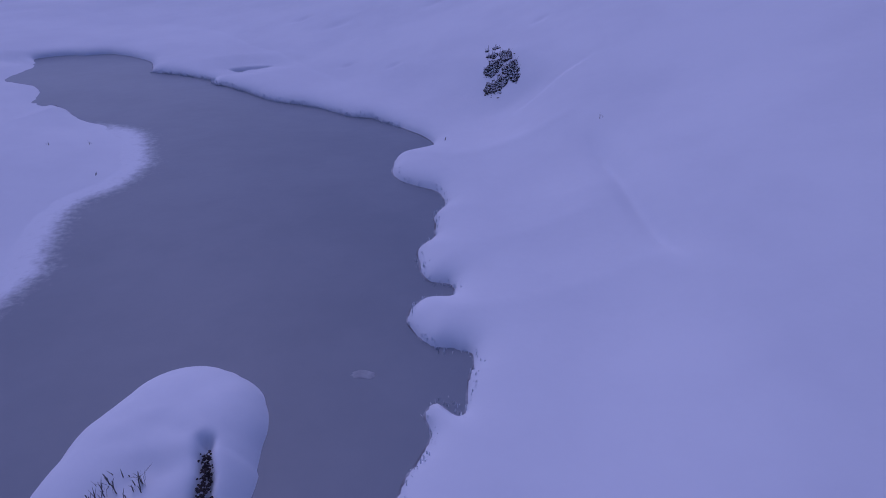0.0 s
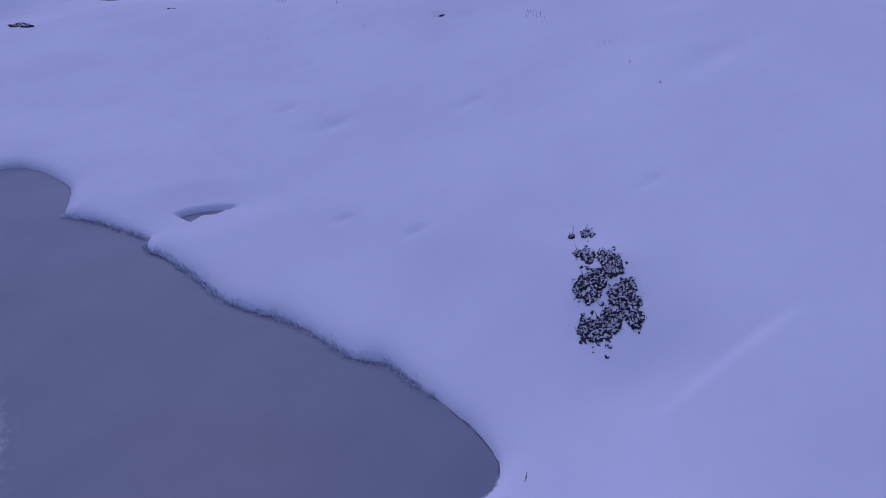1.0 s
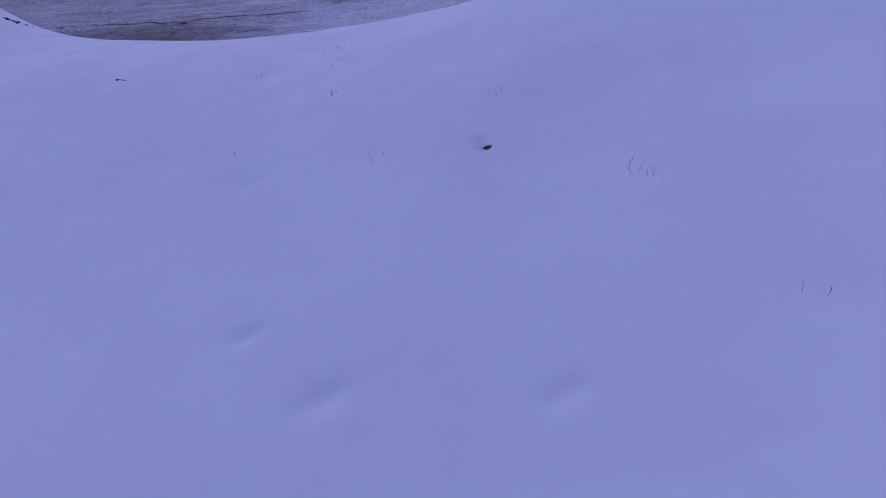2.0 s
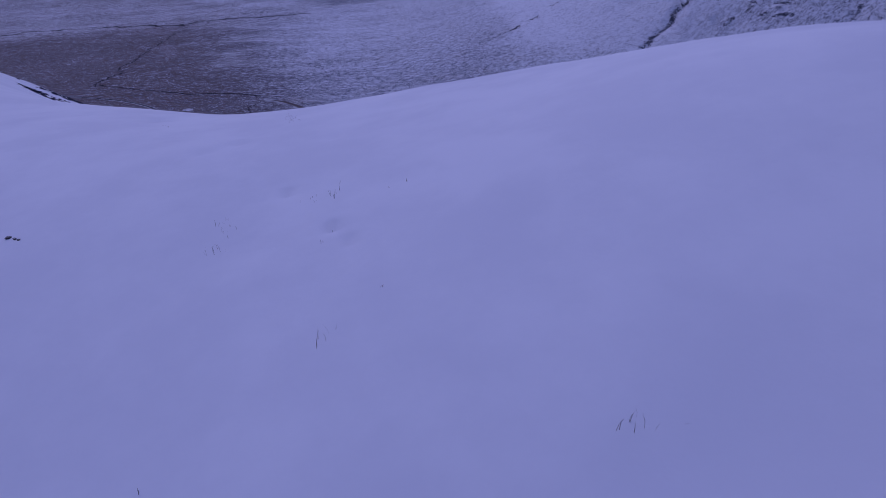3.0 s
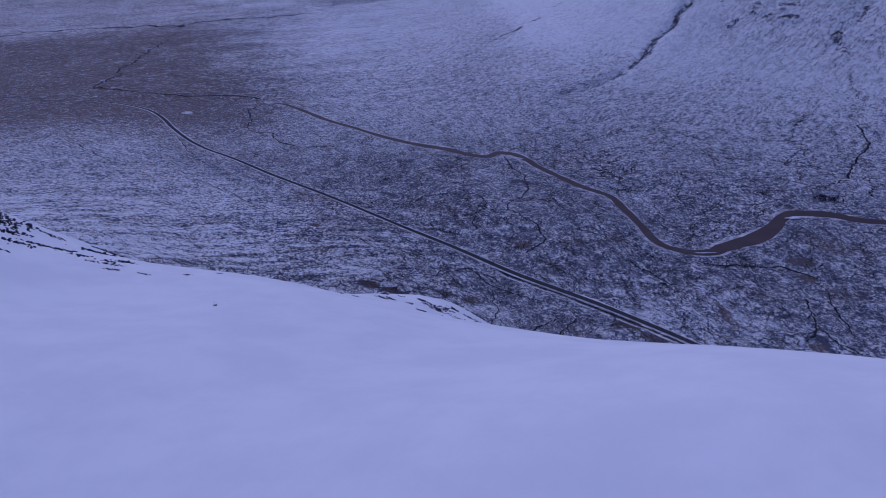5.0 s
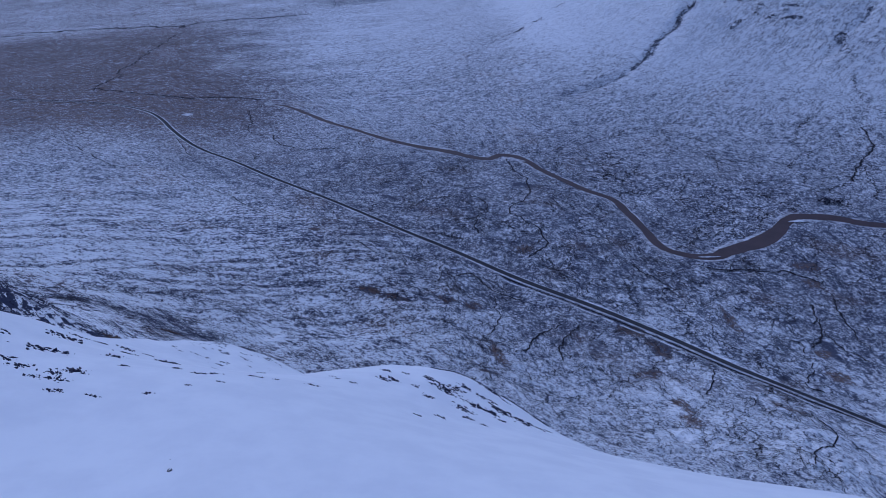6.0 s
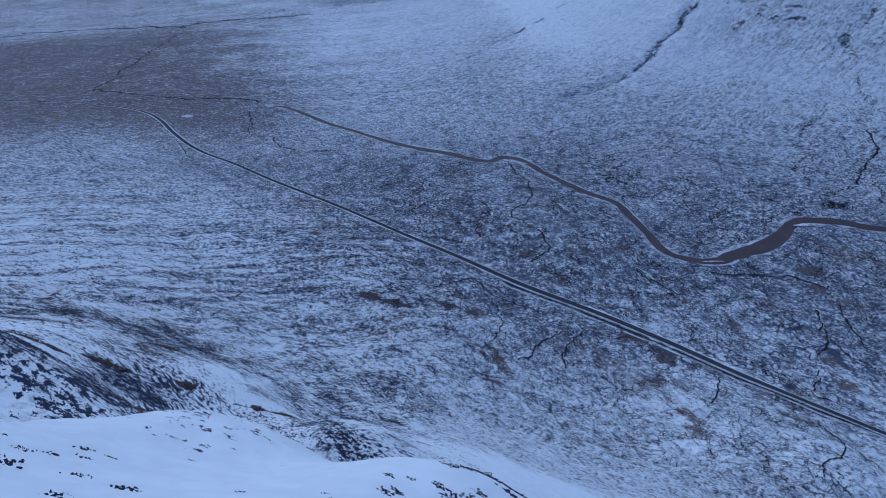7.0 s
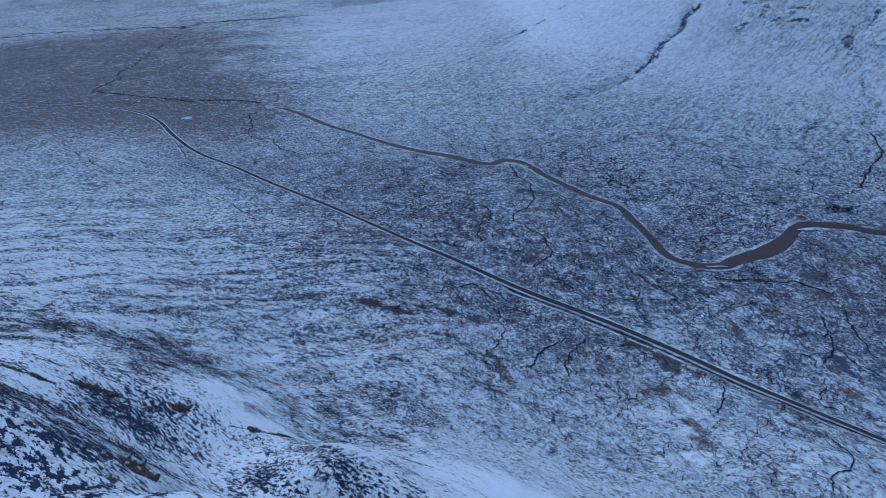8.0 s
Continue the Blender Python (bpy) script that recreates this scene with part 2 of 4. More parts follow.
# ---- relief of the land ----
# heights of the land on rings round (0, -8): one row a ring, one column a bearing
RINGS_NEAR = (10, 16, 23, 30, 37, 44, 51, 59, 68, 79, 93, 112)
RINGS_FAR = (140, 180, 240, 320, 430, 570, 760, 1020, 1400, 2000, 3200)
BEARINGS = (-44, -31, -21, -12, -3, 8, 20, 36)
NEAR_LAND = (
    (0.07, 0.07, 0.07, 0.11, 0.22, 0.40, 0.62, 0.86),
    (0.13, 0.15, 0.13, 0.16, 0.11, 1.01, 2.18, 3.14),
    (0.16, 0.17, 0.22, 0.15, 0.74, 2.25, 3.75, 5.31),
    (0.17, 0.22, 0.35, 0.58, 1.93, 3.19, 5.14, 7.38),
    (-0.38, 0.28, 0.63, 1.13, 2.40, 4.40, 5.09, 7.08),
    (-1.00, -0.48, 0.33, 0.69, 1.56, 3.35, 3.74, 4.83),
    (-0.02, -1.40, -0.31, -0.87, -0.34, 0.86, 0.39, -0.57),
    (4.38, 2.02, -1.74, -3.88, -5.32, -4.67, -6.51, -11.29),
    (9.54, 3.66, -5.12, -7.90, -10.34, -12.28, -13.58, -31.91),
    (12.99, 0.60, -8.98, -14.06, -18.47, -24.68, -33.95, -50.22),
    (5.97, -8.67, -18.54, -26.82, -31.79, -47.57, -65.12, -74.96),
    (-6.90, -30.45, -38.05, -51.08, -78.06, -77.07, -88.89, -103),
)
FAR_LAND = (
    (-21.58, -32.66, -68.86, -114, -103, -111, -125, -142),
    (-42.13, -64.58, -114, -115, -129, -150, -168, -184),
    (-70.93, -102, -140, -176, -188, -204, -218, -229),
    (-104, -146, -193, -224, -244, -267, -276, -273),
    (-143, -193, -238, -273, -291, -314, -326, -313),
    (-181, -232, -278, -300, -321, -341, -349, -363),
    (-220, -273, -307, -332, -350, -351, -369, -375),
    (-262, -297, -341, -362, -369, -372, -370, -365),
    (-313, -336, -364, -377, -378, -342, -310, -291),
    (-372, -389, -399, -403, -374, -284, -179, -117),
    (-439, -444, -431, -420, -384, -250, -110, 25.38),
)
RINGS, BEARING = np.log(np.array(RINGS_NEAR + RINGS_FAR, float)), np.array(BEARINGS, float)
LAND = np.array(NEAR_LAND + FAR_LAND)


def spline_weights(u, n):
    """Natural cubic spline through n even knots: each row of weights gives the value at u."""
    a, b = np.eye(n), np.zeros((n, n))
    for i in range(1, n - 1):
        a[i, i - 1 : i + 2], b[i, i - 1 : i + 2] = (1 / 6, 4 / 6, 1 / 6), (1, -2, 1)
    bend = np.linalg.solve(a, b)
    i = np.clip(np.floor(u).astype(int), 0, n - 2)
    t = np.clip(u - i, 0, 1)
    w, k = np.zeros((len(u), n)), np.arange(len(u))
    w[k, i] += 1 - t
    w[k, i + 1] += t
    return w + ((1 - t) ** 3 - (1 - t))[:, None] / 6 * bend[i] + ((t**3 - t) / 6)[:, None] * bend[i + 1]


def ring_weights(r):
    return spline_weights(np.interp(np.log(np.clip(r, 10, 3200)), RINGS, np.arange(len(RINGS))), len(RINGS))


def bearing_weights(a):
    """Behind the camera the land runs smoothly from the last column round to the first."""
    back = np.where(a > 0, np.clip((a - 60) / 120, 0, 1), np.clip((-a - 60) / 120, 0, 1)) * 0.5
    w = spline_weights(np.interp(a, BEARING, np.arange(len(BEARING))), len(BEARING))
    other = np.zeros_like(w)
    other[np.arange(len(a)), np.where(a > 0, 0, len(BEARING) - 1)] = 1
    return w * (1 - back)[:, None] + other * back[:, None]


def smooth(low, high, v):
    t = np.clip((v - low) / (high - low), 0, 1)
    return t * t * (3 - 2 * t)


def lattice(x, y, seed):
    """Value noise of a lattice of random heights, 0 to 1."""
    xi, yi = np.floor(x).astype(np.int64), np.floor(y).astype(np.int64)
    xf, yf = x - xi, y - yi
    u, v = xf**3 * (xf * (xf * 6 - 15) + 10), yf**3 * (yf * (yf * 6 - 15) + 10)

    def corner(i, j):
        h = (i * 374761393 + j * 668265263 + seed * 974711) & 0xFFFFFFFF
        h = ((h ^ (h >> 13)) * 1274126177) & 0xFFFFFFFF
        return ((h ^ (h >> 16)) & 0xFFFF) / 65535.0

    top = corner(xi, yi) * (1 - u) + corner(xi + 1, yi) * u
    low = corner(xi, yi + 1) * (1 - u) + corner(xi + 1, yi + 1) * u
    return top * (1 - v) + low * v


def rough(x, y, size, octaves=4, seed=1, gain=0.5):
    """Fractal noise round 0, with features of that size in metres at the most."""
    total, weight, scale = np.zeros_like(x), 0.0, 1.0
    for k in range(octaves):
        c, s = math.cos(k * 1.3), math.sin(k * 1.3)
        fx, fy = x / size / scale, y / size / scale
        total += gain**k * (lattice(c * fx - s * fy + 17.3 * k, s * fx + c * fy - 9.1 * k, seed + k) - 0.5)
        weight += gain**k
        scale /= 2.0
    return total / weight * 2


def curve_points(points, step, wiggle=0.0, seed=3):
    """Catmull-Rom through plan points at even steps, pushed sideways by up to wiggle."""
    p = np.array(points, float)
    p = np.vstack([2 * p[0] - p[1], p, 2 * p[-1] - p[-2]])
    out = []
    for i in range(1, len(p) - 2):
        n = max(2, int(np.linalg.norm(p[i + 1] - p[i]) / step))
        t = np.linspace(0, 1, n, endpoint=False)[:, None]
        out.append(0.5 * (2 * p[i] + (p[i + 1] - p[i - 1]) * t + (2 * p[i - 1] - 5 * p[i] + 4 * p[i + 1] - p[i + 2]) * t**2 + (3 * p[i] - p[i - 1] - 3 * p[i + 1] + p[i + 2]) * t**3))
    q = np.vstack(out + [p[-2:-1]])
    if wiggle:
        q = q + wiggle * np.stack([rough(q[:, 0], q[:, 1], 40, 4, seed), rough(q[:, 0], q[:, 1], 40, 4, seed + 40)], 1)
    return q


def away(x, y, line):
    """Distance from plan points to a line of points."""
    best = np.full(x.shape, 1e9)
    for a, b in zip(line[:-1], line[1:]):
        d = b - a
        t = np.clip(((x - a[0]) * d[0] + (y - a[1]) * d[1]) / (d @ d + 1e-9), 0, 1)
        best = np.minimum(best, (x - a[0] - t * d[0]) ** 2 + (y - a[1] - t * d[1]) ** 2)
    return np.sqrt(best)


def inside(x, y, ring):
    odd = np.zeros(x.shape, bool)
    for (ax, ay), (bx, by) in zip(ring, np.roll(ring, -1, 0)):
        if ay != by:
            odd ^= ((ay > y) != (by > y)) & (x < (bx - ax) * (y - ay) / (by - ay) + ax)
    return odd


# the tarn's shore: the east bank with its snow-capped tussocks, the far bank, the slushy west bank
EAST_SHORE = [(-0.5, 1.2), (-0.27, 2.46), (-0.16, 2.72), (-0.07, 2.97), (-0.13, 3.2), (-0.03, 3.32), (0.12, 3.18), (0.21, 3.36), (0.25, 3.88), (-0.03, 3.92), (-0.24, 4.2), (-0.28, 4.47),
              (-0.14, 4.67), (0.10, 4.70), (0.13, 4.88), (-0.09, 4.95), (-0.19, 5.13), (-0.23, 5.59), (-0.07, 5.87), (-0.06, 6.44), (0.06, 6.75), (-0.03, 7.15), (-0.46, 7.45), (-0.66, 7.85)]
FAR_SHORE = [(-0.57, 8.40), (-0.13, 8.75), (-0.17, 9.20), (-0.67, 9.80), (-1.15, 10.27), (-1.50, 10.37), (-2.25, 10.96), (-2.83, 11.23), (-3.27, 11.48), (-3.81, 12.01), (-4.05, 12.22), (-4.39, 12.50), (-4.62, 12.61), (-4.77, 12.79), (-4.77, 12.93), (-5.01, 13.09), (-5.31, 13.25), (-5.69, 13.46), (-5.98, 13.57), (-6.38, 13.70), (-6.60, 14.2), (-6.82, 14.65), (-7.35, 15.19),
             (-8.20, 15.67), (-8.83, 15.49), (-9.37, 15.47), (-9.81, 15.03)]
WEST_SHORE = [(-9.22, 14.31), (-9.06, 13.14), (-8.26, 12.75), (-7.66, 11.78), (-7.22, 11.19), (-6.73, 10.75), (-6.29, 10.31), (-5.89, 10.09), (-5.31, 9.78), (-4.95, 9.40), (-4.62, 8.80), (-4.35, 8.16), (-4.31, 7.54), (-4.44, 7.22), (-4.61, 6.95), (-4.60, 6.43), (-4.45, 5.87), (-4.30, 5.49), (-4.18, 4.90), (-4.6, 3.2), (-5.2, 0.5), (-4.2, -2.5), (-2.0, -3.0), (-0.9, -1.0)]
SHORE = curve_points(EAST_SHORE + FAR_SHORE + WEST_SHORE + EAST_SHORE[:1], 0.06)[:-1]
SHORE = SHORE + 0.035 * np.stack([rough(SHORE[:, 0], SHORE[:, 1], 0.35, 3, 11), rough(SHORE[:, 0], SHORE[:, 1], 0.35, 3, 12)], 1)
INLET = np.array([(-4.62, 13.72), (-4.43, 13.86), (-4.15, 13.97), (-3.83, 14.0), (-4.02, 13.84), (-4.08, 13.74), (-4.23, 13.74), (-4.30, 13.66), (-4.36, 13.52)]) - (0.0, 0.06)

ROAD = [(-1060, 1280), (-986, 1271), (-908, 1259), (-782, 1240), (-698, 1231), (-635, 1215), (-571, 1177), (-522, 1121), (-481, 1061), (-430, 997), (-385, 955), (-325, 916), (-234, 836), (-102, 731), (3, 640),
        (63, 592), (143, 540), (210, 487), (254, 447), (294, 416), (336, 383), (420, 318), (560, 215)]
RIVER_BED = [(-378, 1321), (-336, 1304), (-283, 1253), (-235, 1203), (-173, 1155), (-103, 1096), (-40, 1056), (8, 1034), (46, 1008), (77, 1001), (94, 1019), (121, 1013), (140, 988), (159, 948), (183, 913), (210, 873),
             (233, 854), (249, 836), (258, 789), (266, 748), (269, 718), (276, 693), (293, 682), (314, 677), (339, 682), (371, 702), (401, 715), (435, 737), (457, 760), (479, 781), (503, 787), (543, 777), (572, 760), (640, 745), (760, 735)]
RIVER_WIDTH = (9, 10, 12, 12, 12, 11, 11, 11, 12, 14, 14, 16, 16, 15, 14, 13, 12, 12, 13, 13, 13, 13, 13, 14, 18, 24, 22, 18, 17, 17, 14, 13, 13, 13, 13)
ROAD_LINE, RIVER_LINE = curve_points(ROAD, 14), curve_points(RIVER_BED, 9)


# gullies and lines of broken rock on the far hill: course, breadths, stones in a hundred metres
GULLIES = [
    ([(262, 1296), (295, 1306), (374, 1345), (438, 1415), (484, 1472), (551, 1555), (637, 1661)], (3, 5, 11, 18, 15, 13, 12), 160),
    ([(832, 1325), (832, 1340), (880, 1390), (938, 1443), (971, 1479)], (14, 22, 14, 12, 12), 150),
    ([(-38, 1570), (60, 1675), (182, 1794), (315, 1919), (395, 2004)], (5, 6, 12, 14, 12), 32),
    ([(655, 1468), (729, 1549), (773, 1599)], (12, 14, 12), 60),
    ([(748, 1501), (775, 1481), (811, 1459)], (12, 20, 12), 130),
    ([(803, 1547), (837, 1518)], (14, 14), 110),
    ([(694, 1634), (740, 1618), (786, 1599)], (26, 24, 18), 90),
    ([(830, 1312), (784, 1185), (720, 1008), (674, 950), (612, 873)], (8, 5, 6, 5, 4), 60),
]
GULLY_LINES = [curve_points(points, 6, 14, 91) for points, widths, dense in GULLIES[:2]]


def tarn_shape(x, y, z):
    """The land round the tarn: a soft lip of snow that falls to the water."""
    d = away(x, y, np.vstack([SHORE, SHORE[:1]]))
    d = np.where(inside(x, y, SHORE), -d, d)
    hole = away(x, y, np.vstack([INLET, INLET[:1]]))
    hole = np.where(inside(x, y, INLET), -hole, hole)
    west = np.maximum(smooth(-2.6, -4.0, x) * smooth(11.5, 9.5, y), smooth(-6.6, -7.4, x) * smooth(15.3, 14.5, y))
    lip = 0.13 * (1 - np.exp(-np.maximum(d, 0) / 0.10)) + 0.10 * (1 - np.exp(-np.maximum(d, 0) / 0.6))
    slush = 0.05 * smooth(-0.1, 0.9, d + 0.14 * rough(x, y, 0.6, 4, 23)) + 0.002 * rough(x, y, 0.12, 2, 31) - 0.012
    edge = lip * (1 - west) + slush * west
    land = edge + np.maximum(z - 0.27 * (1 - west) - 0.06 * west, -0.04 * (1 - west)) * smooth(0.25, 2.2, d)
    land = land + (z - land) * smooth(2.5, 5.5, d)
    water = np.where(west > 0.5, slush - 0.25 * smooth(-0.15, -0.8, d), -0.35 * smooth(0.03, -0.12, d))
    out = np.where(d > 0, land, np.minimum(land, water))
    out = np.where(d > 0, out * (0.42 + 0.58 * smooth(0.02, 1.0, hole)), out)
    return np.where(hole < 0.12, out * smooth(-0.02, 0.07, hole) - 0.14 * smooth(0.02, -0.04, hole), out)


def mound(x, y, cx, cy, sx, sy, turn=0.0):
    c, s = math.cos(radians(turn)), math.sin(radians(turn))
    u, v = (c * (x - cx) + s * (y - cy)) / sx, (c * (y - cy) - s * (x - cx)) / sy
    return np.exp(-(u * u + v * v))


# small hollows where grass and stones lie under the snow
DENTS = [(-3.77, 17.56, 0.25, 0.06), (-2.58, 16.40, 0.35, 0.07), (-1.96, 13.12, 0.15, 0.05), (-0.91, 12.46, 0.15, 0.05), (1.93, 11.94, 0.15, 0.04), (-0.06, 15.88, 0.25, 0.05), (-4.81, 21.46, 0.5, 0.06), (3.55, 14.55, 0.6, 0.07), (-3.83, 19.84, 0.2, 0.05), (-0.05, 20.24, 0.3, 0.06), (-0.64, 20.77, 0.15, 0.08)]
DENTS += [(-3.92, 27.34, 0.18, 0.09), (-3.54, 26.79, 0.15, 0.09), (-5.13, 29.17, 0.18, 0.08), (-7.37, 33.20, 0.3, 0.08), (-12.02, 39.07, 0.4, 0.09), (-3.91, 35.99, 0.3, 0.07), (-4.85, 32.75, 0.3, 0.06), (-8.17, 32.43, 0.3, 0.06), (-6.35, 29.91, 0.3, 0.05), (-15.16, 39.80, 0.3, 0.09)]
DENTS += [(-7.09, 39.66, 0.35, 0.1), (-11.74, 38.20, 0.5, 0.12), (4.52, 40.50, 0.3, 0.07), (3.56, 39.12, 0.25, 0.06), (-15.75, 48.70, 0.4, 0.08)]


def relief(x, y, z):
    """The land with all its smaller forms, from its plain height z."""
    r, a = np.hypot(x, y + 8), np.degrees(np.arctan2(x, y + 8))
    # wind-packed snow of the shelf
    z = z + 0.05 * rough(x, y, 4.0, 4, 5) * smooth(8, 14, r) * smooth(70, 40, r) + 0.16 * rough(x, y, 11, 3, 7) * smooth(20, 34, r) * smooth(90, 60, r)
    # the bowl round the bare bank, a trough in the drift, and the drift's sharp brim
    z = z - 0.13 * mound(x, y, 0.95, 9.45, 0.7, 0.32, 10) + 0.10 * mound(x, y, 1.15, 10.75, 0.55, 0.5)
    rift = away(x, y, np.array([(1.86, 7.6), (1.93, 6.6), (1.99, 6.0), (2.01, 5.2), (2.06, 4.7), (2.19, 4.2)]))
    z = z - (0.02 * np.exp(-((rift / 0.05) ** 2)) + 0.11 * np.exp(-((rift / 0.16) ** 2))) * smooth(4.2, 4.9, y) * smooth(7.6, 6.4, y)
    brim = y - 0.37 * (x - 1.3) - 9.08
    z = z - 0.045 * smooth(0.0, 0.05, brim) * np.exp(-np.maximum(brim - 0.05, 0) / 0.28) * smooth(1.05, 1.4, x) * smooth(2.6, 2.1, x)
    for cx, cy, size, deep in DENTS:
        z = z - (1.5 if deep > 0.075 else 0.9) * deep * mound(x, y, cx, cy, size, size * 0.6, 20)
    z = z + 0.75 * mound(x, y, -34.0, 69.0, 6.0, 6.0) + 0.7 * mound(x, y, -1.5, 77.8, 4.5, 2.2, -20) + 0.16 * mound(x, y, 3.6, 41.6, 4.2, 1.3)
    # the broken ground of the spur and of the hillside below
    spur = smooth(62, 100, r) * smooth(330, 200, r)
    z = z + spur * ((0.5 + 1.1 * smooth(90, 150, r)) * rough(x, y, 26, 5, 41, 0.55) + 0.4 * rough(x, y, 4, 3, 43))
    hill = smooth(200, 330, r)
    bx, by = x - BOWL[0], y - BOWL[1]
    z = z + hill * (smooth(900, 500, r) * 2.6 * rough(np.hypot(bx, by), 90 * np.arctan2(by, -bx), 26, 4, 47) + 1.0 * rough(x, y, 9, 3, 53) + 2.0 * rough(x, y, 11, 3, 57) * smooth(1000, 700, r) * smooth(-12, 2, a) + 2.5 * rough(x, y, 60, 3, 59))
    crag = smooth(-330, -250, z) * smooth(1150, 1500, r) * smooth(8, 18, a)
    z = z + crag * (16 * rough(x, y, 120, 5, 61, 0.6) + 5 * np.abs(rough(x, y, 40, 4, 67)))
    return z


def level(x, y, z, base):
    """Flat ground under the road and the river, and the bowl of the tarn."""
    near = (np.abs(x + 4) < 14) & (y > -6) & (y < 22)
    if near.any():
        z[near] = tarn_shape(x[near], y[near], z[near])
    hill = (y > 1150) & (y < 1750) & (x > 200) & (x < 1050)
    if hill.any():
        for gully in GULLY_LINES:
            z[hill] -= 7 * np.exp(-((away(x[hill], y[hill], gully[::3]) / 14) ** 2))
    far = (np.hypot(x, y) > 300) & (y > 100) & (y < 1500) & (x > -1150) & (x < 900)
    if far.any():
        d = np.minimum(away(x[far], y[far], ROAD_LINE), np.maximum(away(x[far], y[far], RIVER_LINE) - 6, 0))
        z[far] = base[far] + (z[far] - base[far]) * smooth(5, 20, d)
    return z


def base_at(x, y):
    r, a = np.hypot(x, y + 8), np.degrees(np.arctan2(x, y + 8))
    return np.einsum("ki,ij,kj->k", ring_weights(r), LAND, bearing_weights(a))


def land_at(x, y):
    """The height of the ground at plan points."""
    x, y = np.atleast_1d(np.asarray(x, float)), np.atleast_1d(np.asarray(y, float))
    base = base_at(x, y)
    return level(x, y, relief(x, y, base.copy()), base)


def cover_of(x, y, z):
    """How bare of snow the ground is, how streaked along the slope, how cut by peat runnels."""
    r, a = np.hypot(x, y + 8), np.degrees(np.arctan2(x, y + 8))
    big = rough(x, y, 130, 4, 71)
    veg = 0.10 * smooth(90, 150, r + 14 * rough(x, y, 14, 3, 73)) * smooth(10, -14, a) + 0.03 * smooth(110, 150, r)
    veg = np.maximum(veg, smooth(165, 260, r) * (0.50 - 0.07 * smooth(330, 230, r) + 0.08 * smooth(-200, -300, z)))
    veg = veg - 0.08 * smooth(320, 430, r) * smooth(-3, -26, a) * smooth(900, 700, r)
    veg = veg + 0.03 * smooth(540, 620, r) * smooth(900, 780, r) * smooth(2, 8, a)
    veg = veg - 0.13 * smooth(500, 360, r) * smooth(-14, 2, a) * smooth(150, 250, r) * smooth(36, 20, a)
    moor = smooth(1000, 1300, r) * smooth(-8, -22, a)
    veg = veg + 0.50 * moor * smooth(2900, 2500, r) + 0.10 * smooth(2550, 2800, r) * smooth(0, -12, a)
    veg = veg - 0.34 * rough(x, y, 11, 3, 57) * smooth(280, 360, r) * smooth(1000, 700, r) * smooth(-12, 2, a)
    veg = veg + 0.08 * rough(x, y, 40, 3, 75) * smooth(260, 330, r) * smooth(900, 650, r) * smooth(-14, 0, a)
    veg = veg + 0.05 * smooth(600, 800, r) * smooth(1300, 1000, r) + 0.07 * smooth(500, 620, r) * smooth(1100, 900, r) * smooth(-30, -4, a) * smooth(6, 0, a)
    high = smooth(-365, -265, z + 30 * big) * smooth(900, 1300, r) * smooth(-10, 4, a)
    high = np.maximum(high, 0.42 * smooth(1450, 2100, r + 250 * big) * smooth(-25, -4, a + 14 * big))
    veg = veg * (1 - high) + (0.01 + 0.06 * smooth(12, 24, a)) * high
    veg = veg + 0.06 * big * smooth(150, 300, r)
    veg = veg + 0.40 * smooth(3000, 3150, r) * smooth(-12, -8, a) * smooth(10, 5, a)
    streak = smooth(140, 260, r) * smooth(6, -8, a) * smooth(1000, 620, r) * 0.85 + 0.4 * smooth(1200, 1500, r) * smooth(4, -6, a)
    bx, by = x - BOWL[0], y - BOWL[1]
    bands = rough(np.hypot(bx, by), 45 * np.arctan2(by, -bx), 11, 4, 79, 0.62)
    hilly = smooth(190, 300, r)
    veg = veg + hilly * ((0.52 * bands + 0.12 * rough(x, y, 45, 3, 80)) * streak + 0.16 * smooth(1700, 900, r) * rough(x, y, 18, 4, 81, 0.65) * (1 - streak))
    veg = veg - 0.15 * smooth(185, 215, r) * smooth(340, 280, r) * smooth(-26, -14, a) + (0.03 + 0.03 * smooth(-8, 6, a)) * smooth(420, 600, r)
    veg = veg - 0.24 * smooth(16, 26, a) * smooth(720, 580, r) * smooth(300, 420, r) - 0.12 * smooth(150, 200, r) * smooth(300, 250, r) * smooth(-14, -22, a)
    veg = veg - 0.15 * smooth(260, 400, r) - 0.25 * smooth(140, 200, r) * smooth(400, 280, r) * smooth(-10, -20, a)
    veg = np.maximum(veg, (0.12 - 0.04 * high) * smooth(300, 420, r))
    hag = smooth(380, 520, r) * smooth(-312, -330, z) * smooth(1250, 950, r)
    crag = smooth(950, 1250, r) * smooth(4, 16, a) * (0.45 + 0.55 * smooth(-340, -230, z + 40 * big) * smooth(16, 28, a))
    return np.stack([np.clip(v, 0, 1) for v in (veg, streak, hag, crag)], -1)


# bare brown scree and bog by the road: place, breadth, depth, turn
BARE = [(174, 349, 9, 12, 0), (178, 372, 6, 14, 10), (171, 425, 14, 8, 30), (194, 470, 8, 12, 20), (292, 534, 5, 22, 0), (368, 494, 9, 7, 0), (362, 455, 13, 9, 20), (264, 378, 14, 5, -35), (437, 661, 16, 8, -10), (424, 617, 10, 9, 30), (92, 655, 14, 12, 0),
        (23, 512, 9, 8, 0), (-2, 514, 16, 6, 0), (41, 420, 5, 16, 10), (29, 381, 8, 4, 30), (-48, 496, 12, 5, 0), (-72, 500, 12, 5, 0), (176, 495, 12, 7, -30), (-149, 648, 9, 5, 0)]


